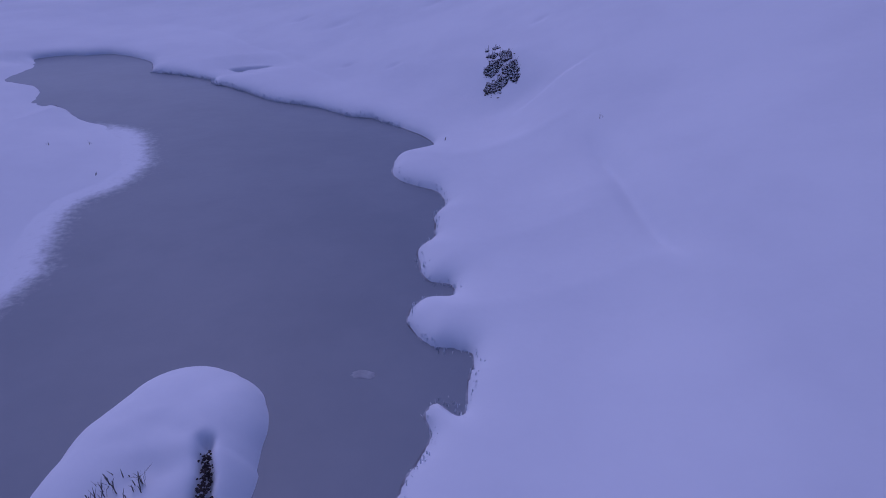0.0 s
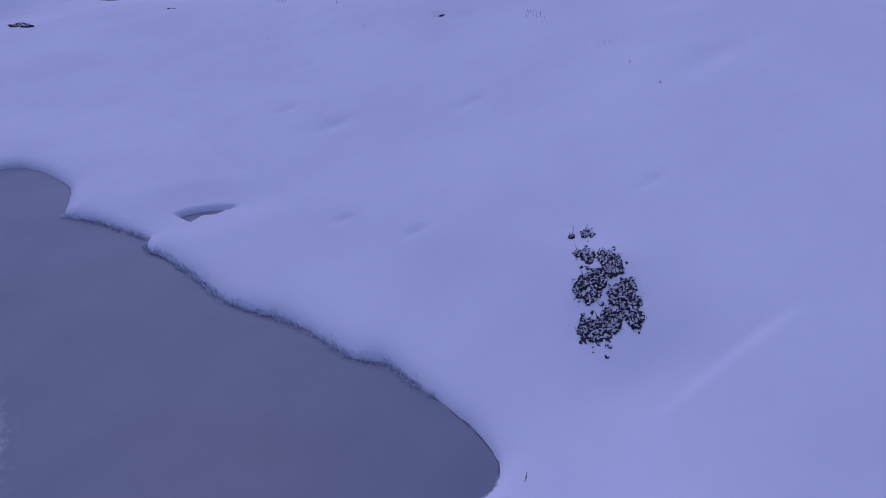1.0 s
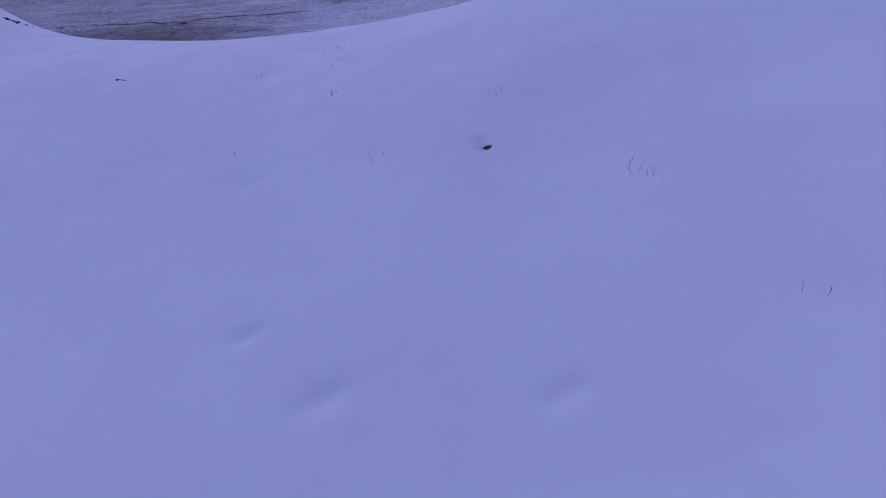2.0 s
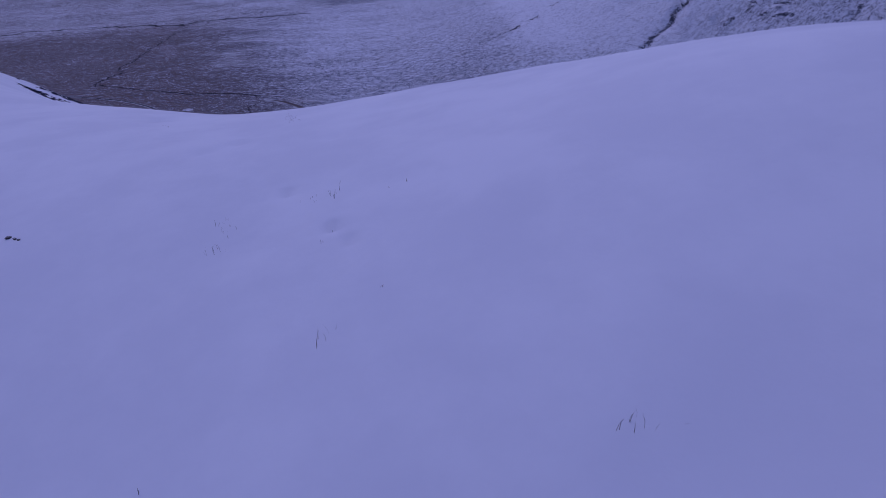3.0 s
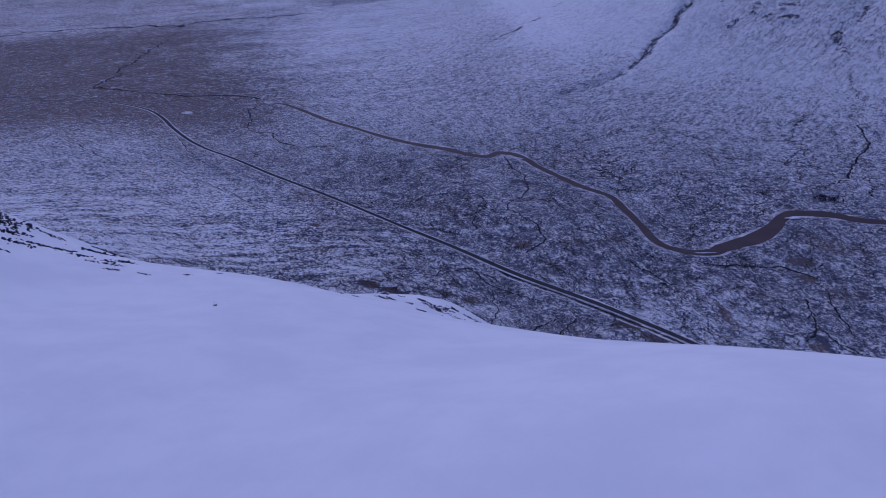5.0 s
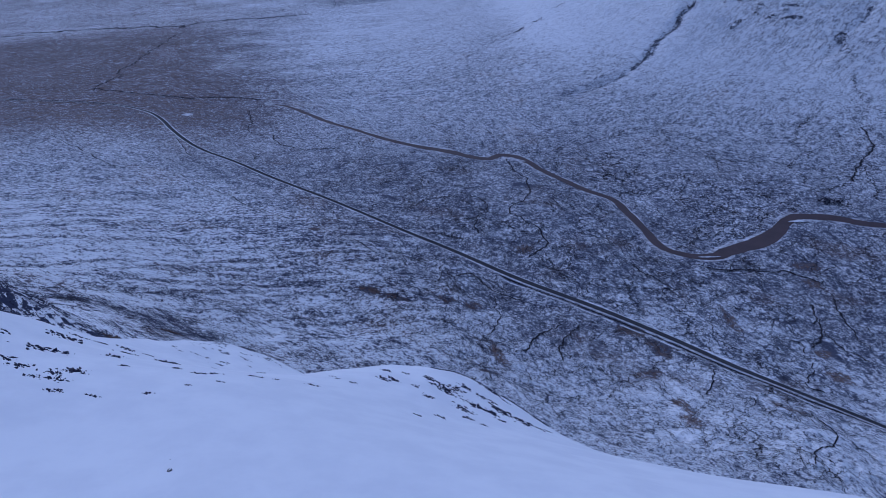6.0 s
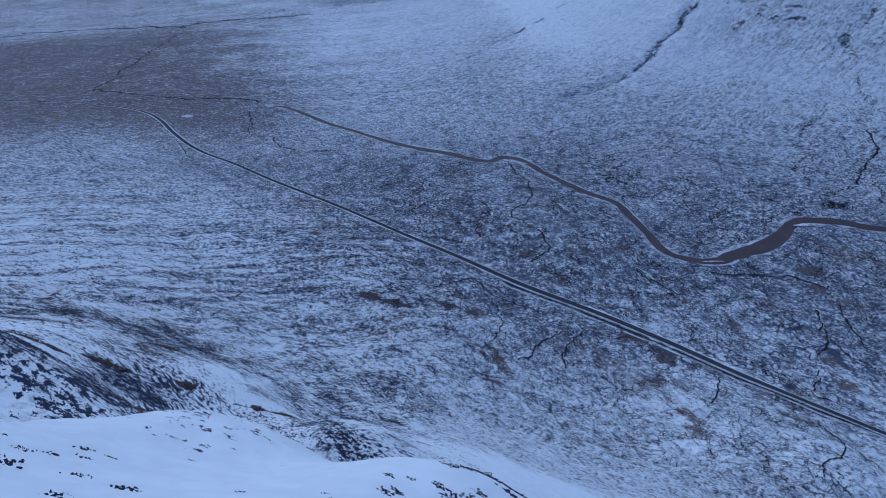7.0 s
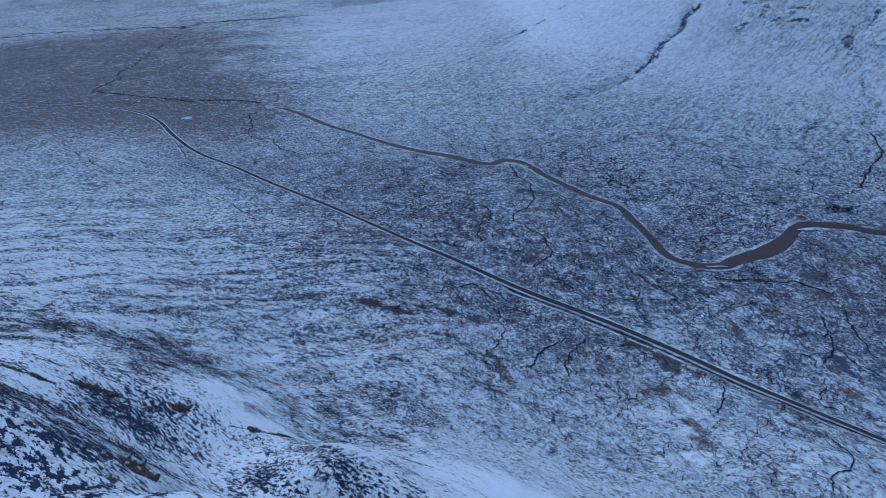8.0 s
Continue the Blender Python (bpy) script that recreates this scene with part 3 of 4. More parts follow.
def bare_of(x, y):
    total = np.zeros_like(x)
    k = np.where((y > 300) & (y < 720) & (np.abs(x - 150) < 330))[0]
    ragged = 0.5 * rough(x[k], y[k], 14, 4, 83)
    for cx, cy, sx, sy, turn in BARE:
        total[k] = np.maximum(total[k], smooth(0.25, 0.75, mound(x[k], y[k], cx, cy, sx * 1.2, sy * 1.2, turn) + ragged))
    return total


def spur_level(x, y):
    """Above 0 where heather shows on the spur, in strings that run down the slope."""
    r, a = np.hypot(x, y + 8), np.degrees(np.arctan2(x, y + 8))
    out = np.full(x.shape, -2.0)
    k = np.where((r > 84) & (r < 460) & (np.abs(a) < 46))[0]
    c, s = math.cos(-0.75), math.sin(-0.75)
    along, across = c * x[k] + s * y[k], c * y[k] - s * x[k]
    strings = 0.62 * rough(along * 0.4, across, 6, 4, 161, 0.62) + 0.34 * rough(x[k], y[k], 34, 3, 163)
    bare = 0.17 + 0.75 * smooth(112, 82, r[k]) + 1.2 * smooth(310, 440, r[k]) + 0.9 * smooth(-6, 12, a[k]) - 0.14 * smooth(-20, -28, a[k]) * smooth(100, 125, r[k])
    out[k] = strings - bare
    return out


class WetMap:
    """Cells of the valley that water or a road covers, where no tuft grows."""

    def __init__(self):
        self.cells = np.zeros((1700, 1700), bool)

    def index(self, x, y):
        return np.clip(((x + 1300) / 1.5).astype(int), 0, 1699), np.clip((y / 1.5).astype(int), 0, 1699)

    def add_line(self, line, width):
        for side in np.arange(-0.5, 0.51, 0.25):
            for other in np.arange(-0.5, 0.51, 0.25):
                i, j = self.index(line[:, 0] + side * width, line[:, 1] + other * width)
                self.cells[i, j] = True

    def dry(self, x, y):
        return ~self.cells[self.index(x, y)]


WET = WetMap()


def mesh_of(name, verts, faces, material, soft=True):
    me = bpy.data.meshes.new(name)
    verts, faces = np.asarray(verts, np.float32), np.asarray(faces, np.int32)
    n = faces.shape[1]
    me.vertices.add(len(verts))
    me.vertices.foreach_set("co", verts.ravel())
    me.loops.add(faces.size)
    me.loops.foreach_set("vertex_index", faces.ravel())
    me.polygons.add(len(faces))
    me.polygons.foreach_set("loop_start", np.arange(0, faces.size, n, dtype=np.int32))
    me.polygons.foreach_set("use_smooth", np.full(len(faces), soft))
    me.update(calc_edges=True)
    me.materials.append(material)
    return me


def build_ground():
    fine = np.linspace(-46, 46, 680)
    a = np.concatenate([fine, np.linspace(46, 314, 46)[1:-1]])
    a = np.where(a > 180, a - 360, a)
    r = np.concatenate([np.linspace(0.4, 9, 14)[:-1], np.arange(9, 27, 0.065), np.arange(27, 75, 0.22), np.exp(np.linspace(math.log(75), math.log(260), 190)), np.exp(np.linspace(math.log(260), math.log(1750), 360))[1:],
                        np.exp(np.linspace(math.log(1750), math.log(4700), 50))[1:]])
    base = (ring_weights(r) @ LAND @ bearing_weights(a).T).ravel()
    x = (r[:, None] * np.sin(np.radians(a))).ravel()
    y = (r[:, None] * np.cos(np.radians(a)) - 8).ravel()
    z = level(x, y, relief(x, y, base.copy()), base)
    nr, na = len(r), len(a)
    i, j = np.meshgrid(np.arange(nr - 1), np.arange(na), indexing="ij")
    k = (j + 1) % na
    faces = np.stack([i * na + j, i * na + k, (i + 1) * na + k, (i + 1) * na + j], -1).reshape(-1, 4)[:, ::-1]
    me = mesh_of("ground", np.stack([x, y, z], 1), faces, GROUND)
    cover = me.attributes.new("cover", "FLOAT_COLOR", "POINT")
    cover.data.foreach_set("color", cover_of(x, y, base).astype(np.float32).ravel())
    bare = me.attributes.new("bare", "FLOAT", "POINT")
    bare.data.foreach_set("value", bare_of(x, y).astype(np.float32))
    r, a = np.hypot(x, y + 8), np.degrees(np.arctan2(x, y + 8))
    spur = me.attributes.new("spur", "FLOAT", "POINT")
    spur.data.foreach_set("value", spur_level(x, y).astype(np.float32))
    moor = me.attributes.new("moor", "FLOAT", "POINT")
    moor.data.foreach_set("value", (smooth(850, 1300, r) * smooth(-6, -24, a)).astype(np.float32))
    far = me.attributes.new("far", "FLOAT", "POINT")
    far.data.foreach_set("value", smooth(750, 1700, r).astype(np.float32))
    flow = me.attributes.new("flow", "FLOAT_VECTOR", "POINT")
    bx, by = x - BOWL[0], y - BOWL[1]
    flow.data.foreach_set("vector", np.stack([130 * np.arctan2(by, -bx), np.hypot(bx, by), 0 * x], 1).astype(np.float32).ravel())
    return tagged(new("ground", me), "snow-covered mountain shelf falling to a heathery valley", "ground", kind="structure")


build_ground()


# ---- water, river, road ----
def strip(name, line, widths, lift, material, across=3, ragged=0.0, seed=5):
    """A band laid over the land along a line."""
    t = np.gradient(line, axis=0)
    t /= np.linalg.norm(t, axis=1)[:, None] + 1e-9
    side = np.stack([t[:, 1], -t[:, 0]], 1)
    w = np.broadcast_to(np.asarray(widths, float), (len(line),))
    s = np.linspace(-0.5, 0.5, across)
    left = w * (1 + ragged * rough(line[:, 0], line[:, 1], 16, 3, seed))
    right = w * (1 + ragged * rough(line[:, 0], line[:, 1], 16, 3, seed + 9))
    off = np.where(s[None] < 0, s[None] * left[:, None], s[None] * right[:, None])
    p = line[:, None, :] + off[..., None] * side[:, None, :]
    x, y = p[..., 0].ravel(), p[..., 1].ravel()
    z = land_at(x, y) + lift
    n = len(line)
    i, j = np.meshgrid(np.arange(n - 1), np.arange(across - 1), indexing="ij")
    k = i * across + j
    faces = np.stack([k, k + 1, k + across + 1, k + across], -1).reshape(-1, 4)[:, ::-1]
    return mesh_of(name, np.stack([x, y, z], 1), faces, material)


def tarn():
    xs, ys = np.linspace(-13, 3, 201), np.linspace(-5, 18, 289)
    gx, gy = [v.ravel() for v in np.meshgrid(xs, ys)]
    i, j = np.meshgrid(np.arange(288), np.arange(200), indexing="ij")
    k = i * 201 + j
    faces = np.stack([k, k + 1, k + 202, k + 201], -1).reshape(-1, 4)
    me = mesh_of("tarn", np.stack([gx, gy, 0 * gx], 1), faces, TARN)
    low = smooth(-2.9, -4.0, gx) * smooth(10.6, 9.4, gy)
    slush = me.attributes.new("slush", "FLOAT", "POINT")
    slush.data.foreach_set("value", (low * np.where(inside(gx, gy, SHORE), np.exp(-away(gx, gy, SHORE[::3]) / 0.26), 1.0)).astype(np.float32))
    return tagged(new("tarn_water", me), "still grey half-frozen water of a small tarn", "water", kind="structure")


tarn()
knots = np.linspace(0, 1, len(RIVER_WIDTH))
river_width = np.interp(np.linspace(0, 1, len(RIVER_LINE)), knots, RIVER_WIDTH)
tagged(new("river_bank", strip("river_bank", RIVER_LINE, river_width + 4.5, 0.32, SHINGLE, 5, 0.9, 15)), "snow-dusted shingle bank along a dark river", "river bank", kind="structure")
tagged(new("river", strip("river", RIVER_LINE, river_width, 0.55, RIVER, 5, 0.25, 25)), "dark winding river on the valley floor", "river", kind="structure")
tagged(new("road_verge", strip("road_verge", ROAD_LINE, 11.0, 0.30, VERGE, 5, 0.3, 35)), "pale snowy gravel verge along the road", "verge", kind="structure")
tagged(new("road", strip("road", ROAD_LINE, 7.4, 0.55, ASPHALT, 5)), "dark wet asphalt road cleared of snow", "road", kind="structure")

old_track = ROAD_LINE[(ROAD_LINE[:, 0] > 60) & (ROAD_LINE[:, 0] < 430)] + (-7.6, -10.4)
tagged(new("old_track", strip("old_track", old_track, 2.3, 0.5, VERGE, 3, 0.8, 45)), "thin snowy line of an old track", "track", kind="structure")
tagged(new("ditch", strip("ditch", old_track + (2.5, 3.4), 1.9, 0.5, STREAM, 3, 1.1, 46)), "dark wet ditch between a road and an old track", "ditch", kind="structure")

BURNS = [
    ([(-398, 1350), (-463, 1370), (-554, 1347), (-644, 1359), (-753, 1381), (-801, 1411)], 7.0),
    ([(-782, 1376), (-816, 1490), (-830, 1573), (-867, 1677), (-906, 1860), (-944, 2088), (-981, 2377)], 5.0),
    ([(-1651, 2366), (-1508, 2485), (-1202, 2540), (-1057, 2516), (-967, 2642), (-731, 2720), (-553, 2786)], 13.0),
    ([(-385, 1310), (-393, 1224), (-351, 1094), (-317, 1092), (-294, 1039), (-261, 1023)], 2.6),
    ([(108, 1000), (113, 932), (127, 890), (113, 815), (84, 768), (96, 740), (117, 709), (121, 666), (97, 636)], 2.2),
    ([(108, 496), (94, 483), (76, 457), (66, 435), (58, 426)], 1.5),
    ([(51, 540), (46, 495), (32, 442)], 1.1),
    ([(124, 498), (109, 470), (99, 448), (96, 427)], 1.4),
    ([(-64, 523), (-12, 555), (0, 590)], 1.2),
    ([(2, 568), (32, 578), (55, 547), (79, 538)], 1.6),
    ([(-50, 918), (-35, 892), (-36, 856)], 1.8),
    ([(15, 841), (49, 815), (60, 779), (40, 725), (46, 686)], 1.8),
    ([(302, 658), (337, 651), (368, 646), (402, 647), (421, 634), (437, 618)], 2.4),
    ([(398, 574), (392, 539), (367, 507)], 2.0),
    ([(334, 509), (352, 507), (347, 490)], 1.5),
    ([(434, 589), (422, 545), (419, 501)], 1.8),
    ([(390, 529), (391, 500), (403, 482)], 1.5),
    ([(218, 642), (232, 617), (244, 598), (261, 588)], 1.8),
    ([(346, 472), (313, 428), (326, 420)], 1.2),
    ([(127, 425), (133, 408)], 1.0),
    ([(232, 441), (207, 397)], 1.1),
    ([(282, 365), (277, 339), (239, 310), (230, 294)], 1.2),
    ([(714, 1046), (711, 990), (660, 929), (618, 884)], 3.0),
]
for points, width in BURNS:
    line = curve_points(points, 1.3, 7 if width < 2.5 else 14 if width < 10 else 45, 77)
    if width < 5:
        line = line + 2.6 * np.stack([rough(line[:, 0], line[:, 1], 9, 3, 171, 0.6), rough(line[:, 0], line[:, 1], 9, 3, 177, 0.6)], 1)
    WET.add_line(line, width + 1.5)
    tagged(new("burn", strip("burn", line, width * 0.88, 0.6, STREAM, 3, 0.8, 19)), "narrow dark burn winding through heath", "stream", group="burns of the valley", kind="structure")
# pale lines of older tracks over the heath
for points in ([(-619, 916), (-594, 911), (-538, 860), (-485, 816), (-433, 780)], [(-382, 814), (-291, 744), (-240, 700), (-198, 680), (-108, 628), (-75, 596)], [(-454, 1006), (-424, 955), (-397, 913), (-382, 905)]):
    line = curve_points(points, 6, 8, 51)
    WET.add_line(curve_points(points, 1.5, 8, 51), 4)
    tagged(new("old_track", strip("old_track", line, 1.6, 0.45, SHINGLE, 3, 1.5, 47)), "thin snowy line of an old track", "track", kind="structure")
    tagged(new("ditch", strip("ditch", line + (1.2, 1.7), 1.1, 0.5, STREAM, 3, 1.6, 49)), "dark ditch beside an old track", "ditch", kind="structure")


def runnels(count, seed):
    """Peat runnels that wander and fork over the valley floor, all in one mesh."""
    g = np.random.default_rng(seed)

    def wander(p, course, steps, step):
        out = [p]
        for _ in range(steps):
            course += g.normal(0, 0.13)
            turn = course + g.normal(0, 0.85)
            p = p + step * g.uniform(0.5, 1.4) * np.array([math.cos(turn), math.sin(turn)])
            out.append(p)
        return np.array(out)

    walks, starts = [], []
    while len(starts) < count:
        r, a = math.exp(g.uniform(math.log(330), math.log(1150))), radians(g.uniform(-12, 38))
        p = np.array([r * math.sin(a), r * math.cos(a) - 8])
        if any(np.hypot(*(p - q)) < 0.030 * r for q in starts):
            if g.uniform() < 0.995:
                continue
        starts.append(p)
        step, course = 0.7 + 0.0020 * r, g.uniform(0, 2 * math.pi)
        stem = wander(p, course, g.integers(30, 100), step)
        walks.append(stem)
        for _ in range(g.integers(1, 5)):
            k = g.integers(1, len(stem))
            twig = wander(stem[k], math.atan2(*(stem[k] - stem[k - 1])[::-1]) + g.choice((-1, 1)) * g.uniform(0.5, 1.2), g.integers(8, 40), step)
            walks.append(twig)
    for w in walks:
        WET.add_line((w[:-1, None] + (w[1:] - w[:-1])[:, None] * np.linspace(0, 1, 4)[None, :, None]).reshape(-1, 2), 1.2)
    verts, faces, size = [], [], 0
    for w in walks:
        t = np.gradient(w, axis=0)
        t /= np.linalg.norm(t, axis=1)[:, None] + 1e-9
        wide = np.hypot(*w[0]) * g.uniform(0.0003, 0.00075) * np.linspace(1.0, 0.4, len(w)) * g.uniform(0.6, 1.5, len(w))
        side = np.stack([t[:, 1], -t[:, 0]], 1) * wide[:, None]
        verts.append(np.stack([w - side, w + side], 1).reshape(-1, 2))
        k = size + 2 * np.arange(len(w) - 1)
        faces.append(np.stack([k, k + 2, k + 3, k + 1], 1))
        size += 2 * len(w)
    plan, faces = np.vstack(verts), np.vstack(faces)
    base = base_at(plan[:, 0], plan[:, 1])
    d = np.minimum(away(plan[:, 0], plan[:, 1], ROAD_LINE) - 8, away(plan[:, 0], plan[:, 1], RIVER_LINE) - 14)
    good = (base < -285) & (base > -380) & (d > 0)
    faces = faces[good[faces].all(1)]
    z = land_at(plan[:, 0], plan[:, 1]) + 0.6
    return mesh_of("peat_runnel", np.column_stack([plan, z]), faces, STREAM)


tagged(new("peat_runnel", runnels(380, 8)), "dark peat runnels forking over a snowy bog", "stream", kind="stuff")


# ---- things by the tarn ----
def empty(name, x, y, z):
    ob = new(name)
    ob.location = (x, y, z)
    return ob


def part(name, me, parent, label="", kind=""):
    ob = new(name, me)
    ob.parent = parent
    return tagged(ob, label, kind=kind)


def dome_mesh(name, material, rx, ry, height, seed, rings=26, turns=72, flat=2.6, lump=0.10, waist=0.0, skirt=0.10):
    """A rounded cushion with steep sides and a lumpy outline, standing on z = 0."""
    u = np.linspace(0, 1, rings)[:, None]
    t = np.linspace(0, 2 * np.pi, turns, endpoint=False)[None]
    out = 1 + lump * rough(np.cos(t) * 2 + 0 * u, np.sin(t) * 2 + 0 * u, 1.3, 3, seed) + waist * np.cos(2 * t + 0.6)
    w = np.sin(u * np.pi / 2) ** 0.8
    x, y = rx * w * out * np.cos(t), ry * w * out * np.sin(t)
    z = height * (1 - w**flat) * (1 + 0.10 * rough(x, y, 0.5, 3, seed + 5)) - skirt * (u > 0.97)
    k = np.arange(rings - 1)[:, None] * turns + np.arange(turns)[None]
    n = np.arange(rings - 1)[:, None] * turns + (np.arange(turns)[None] + 1) % turns
    faces = np.stack([k, k + turns, n + turns, n], -1).reshape(-1, 4)
    return mesh_of(name, np.stack([x.ravel(), y.ravel(), z.ravel()], 1), faces, material)


def blades_mesh(name, material, count, spread, tall, seed, lean=0.35, wide=0.006):
    """Bent grass blades, each a tapered ribbon of two segments."""
    g = np.random.default_rng(seed)
    verts, faces = [], []
    for k in range(count):
        cx, cy = g.normal(0, spread, 2)
        h, d, b = tall * g.uniform(0.5, 1.15), g.uniform(0, 2 * np.pi), lean * g.uniform(0.2, 1.2)
        side = np.array([math.cos(d + 1.57), math.sin(d + 1.57), 0]) * wide
        for j, f in enumerate((0.0, 0.55, 1.0)):
            c = np.array([cx + math.cos(d) * b * h * f * f, cy + math.sin(d) * b * h * f * f, h * f - 0.03 * (f == 0)])
            taper = (1.0, 0.8, 0.15)[j]
            verts += [c - side * taper, c + side * taper]
        o = 6 * k
        faces += [(o, o + 1, o + 3, o + 2), (o + 2, o + 3, o + 5, o + 4)]
    return mesh_of(name, verts, faces, material)


def clumps_mesh(name, material, places, sizes, seed, stretch=None):
    """Many small ragged cushions in one mesh; stretch turns and lengthens each."""
    g = np.random.default_rng(seed)
    ring = 6
    t = np.linspace(0, 2 * np.pi, ring, endpoint=False)
    n = len(places)
    low = np.stack([np.cos(t), np.sin(t), np.full(ring, -0.25)], 1)
    mid = np.stack([0.75 * np.cos(t + 0.4), 0.75 * np.sin(t + 0.4), np.full(ring, 0.35)], 1)
    unit = np.vstack([low, mid, [[0, 0, 0.7]]])
    v = unit[None] * (1 + 0.45 * g.uniform(-1, 1, (n, len(unit), 3)))
    v = v * np.asarray(sizes)[:, None, None]
    if stretch is not None:
        ang, lengthen = stretch
        c, s = np.cos(ang)[:, None], np.sin(ang)[:, None]
        x, y = v[..., 0] * lengthen[:, None], v[..., 1] / np.sqrt(lengthen)[:, None]
        v = np.stack([c * x - s * y, s * x + c * y, v[..., 2]], -1)
    v = v + np.asarray(places)[:, None, :]
    f = []
    for j in range(ring):
        k = (j + 1) % ring
        f += [(j, k, ring + k), (j, ring + k, ring + j), (ring + j, ring + k, 2 * ring)]
    faces = (np.array(f)[None] + (np.arange(n) * len(unit))[:, None, None]).reshape(-1, 3)
    return mesh_of(name, v.reshape(-1, 3), faces, material, False)


# thin dark strip at the waterline: shade of the undercut snow lip, as colour
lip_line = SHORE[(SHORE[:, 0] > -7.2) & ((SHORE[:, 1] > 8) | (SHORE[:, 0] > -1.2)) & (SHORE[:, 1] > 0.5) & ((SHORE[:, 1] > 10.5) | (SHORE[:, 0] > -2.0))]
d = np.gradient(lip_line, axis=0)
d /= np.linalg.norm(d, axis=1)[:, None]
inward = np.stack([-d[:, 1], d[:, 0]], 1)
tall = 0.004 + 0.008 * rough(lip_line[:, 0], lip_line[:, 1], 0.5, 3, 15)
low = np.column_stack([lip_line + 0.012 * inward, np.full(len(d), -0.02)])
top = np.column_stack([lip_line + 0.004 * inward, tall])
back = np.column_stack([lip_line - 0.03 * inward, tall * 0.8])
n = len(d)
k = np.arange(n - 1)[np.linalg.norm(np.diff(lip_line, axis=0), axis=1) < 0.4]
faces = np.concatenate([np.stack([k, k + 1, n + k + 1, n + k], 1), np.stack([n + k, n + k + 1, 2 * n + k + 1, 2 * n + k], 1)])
tagged(new("lip_shade_strip", mesh_of("lip_shade_strip", np.vstack([low, top, back]), faces, LIP_SHADE)), "thin dark strip painted as shade under the snow lip", "shore", kind="structure")

# the snow-capped hummock in the tarn
def hummock_cap():
    """A squarish cushion of snow with a cleft on its east side."""
    rings, turns = 56, 150
    u = np.linspace(0, 1, rings)[:, None]
    t = np.linspace(0, 2 * np.pi, turns, endpoint=False)[None]
    out = (np.abs(np.cos(t)) ** 2.25 + np.abs(np.sin(t)) ** 2.25) ** (-1 / 2.25) * (1 + 0.07 * rough(np.cos(t) * 2 + 0 * u, np.sin(t) * 2 + 0 * u, 1.1, 3, 4))
    out = out * (1 - 0.10 * np.exp(-(((t - 2.55) / 0.30) ** 2)) + 0.03 * np.exp(-(((t - 1.75) / 0.35) ** 2)) - 0.05 * np.exp(-(((t - 0.35) / 0.5) ** 2)) + 0.06 * np.exp(-(((t - 3.5) / 0.4) ** 2)))
    w = np.sin(u * np.pi / 2) ** 0.8
    x, y = 0.69 * w * out * np.cos(t), 1.0 * w * out * np.sin(t)
    z = 0.30 * (1 - w**3.6) * (1 + 0.12 * rough(x, y, 0.5, 3, 9))
    cleft = away(x.ravel(), y.ravel(), CLEFT).reshape(x.shape)
    z = z - 0.13 * np.exp(-((cleft / 0.045) ** 2)) - 0.05 * mound(x, y, 0.10, -0.22, 0.16, 0.12) - 0.12 * (u > 0.985)
    k = np.arange(rings - 1)[:, None] * turns + np.arange(turns)[None]
    m = np.arange(rings - 1)[:, None] * turns + (np.arange(turns)[None] + 1) % turns
    faces = np.stack([k, k + turns, m + turns, m], -1).reshape(-1, 4)
    return mesh_of("snow_cap", np.stack([x.ravel(), y.ravel(), z.ravel()], 1), faces, SNOW_SOFT)


CLEFT = np.array([(0.35, 0.03), (0.37, -0.08), (0.42, -0.20), (0.44, -0.40), (0.45, -0.60)])
hummock = tagged(empty("hummock", -1.84, 2.70, 0.0), "rounded hummock deep in snow standing in the tarn", "hummock")
part("snow_cap", hummock_cap(), hummock, "thick smooth snow cap")
g = np.random.default_rng(5)
line = curve_points(CLEFT, 0.012)
line = line[g.integers(6, len(line), 420)] + g.normal(0, 0.020, (420, 2))
part("peat_cleft", clumps_mesh("peat_cleft", BANK_STEM, np.column_stack([line, np.full(420, 0.16) + g.uniform(-0.03, 0.06, 420)]), g.uniform(0.003, 0.011, 420), 3), hummock, "dark peat showing in a cleft", "stuff")
for k, (x, y) in enumerate([(-0.10, -0.34), (0.09, -0.32), (-0.02, -0.42)]):
    grass = part("grass", blades_mesh("grass", STRAW, 16, 0.045, 0.10, 8 + k, 0.6, 0.0035), hummock, "dead grass poking through the snow", "stuff")
    grass.location = (x, y, 0.26)

# a pale scrap of ice afloat
ob = new("ice_patch", dome_mesh("ice_patch", SLUSH, 0.10, 0.06, 0.006, 7, 6, 40, 2.0, 0.5, 0.0, 0.004))
ob.location = (-0.61, 3.63, 0.001)
tagged(ob, "small pale scrap of ice on grey water", "ice")

# the bare heathery bank above the shore
# dark patches of the bank: place and breadth
BANK = [(1.19, 10.73, 0.102), (0.96, 10.58, 0.113), (1.2, 10.37, 0.11), (1.26, 10.23, 0.101), (1.0, 10.17, 0.143), (0.89, 10.2, 0.095), (1.29, 10.06, 0.061), (1.01, 10.97, 0.068), (1.08, 11.35, 0.06), (1.13, 10.85, 0.051), (0.9, 10.62, 0.076), (1.11, 10.12, 0.08), (0.92, 11.42, 0.027), (0.92, 11.07, 0.037), (1.08, 10.56, 0.04), (1.3, 10.43, 0.034), (1.25, 10.59, 0.04)]
g = np.random.default_rng(12)
cand = np.stack([g.uniform(0.6, 1.7, 60000), g.uniform(9.5, 11.9, 60000)], 1)
spill = np.full(len(cand), -9.0)
for cx, cy, size in BANK:
    spill = np.maximum(spill, 1.0 - np.hypot((cand[:, 0] - cx) / size, (cand[:, 1] - cy) / (1.7 * size)))
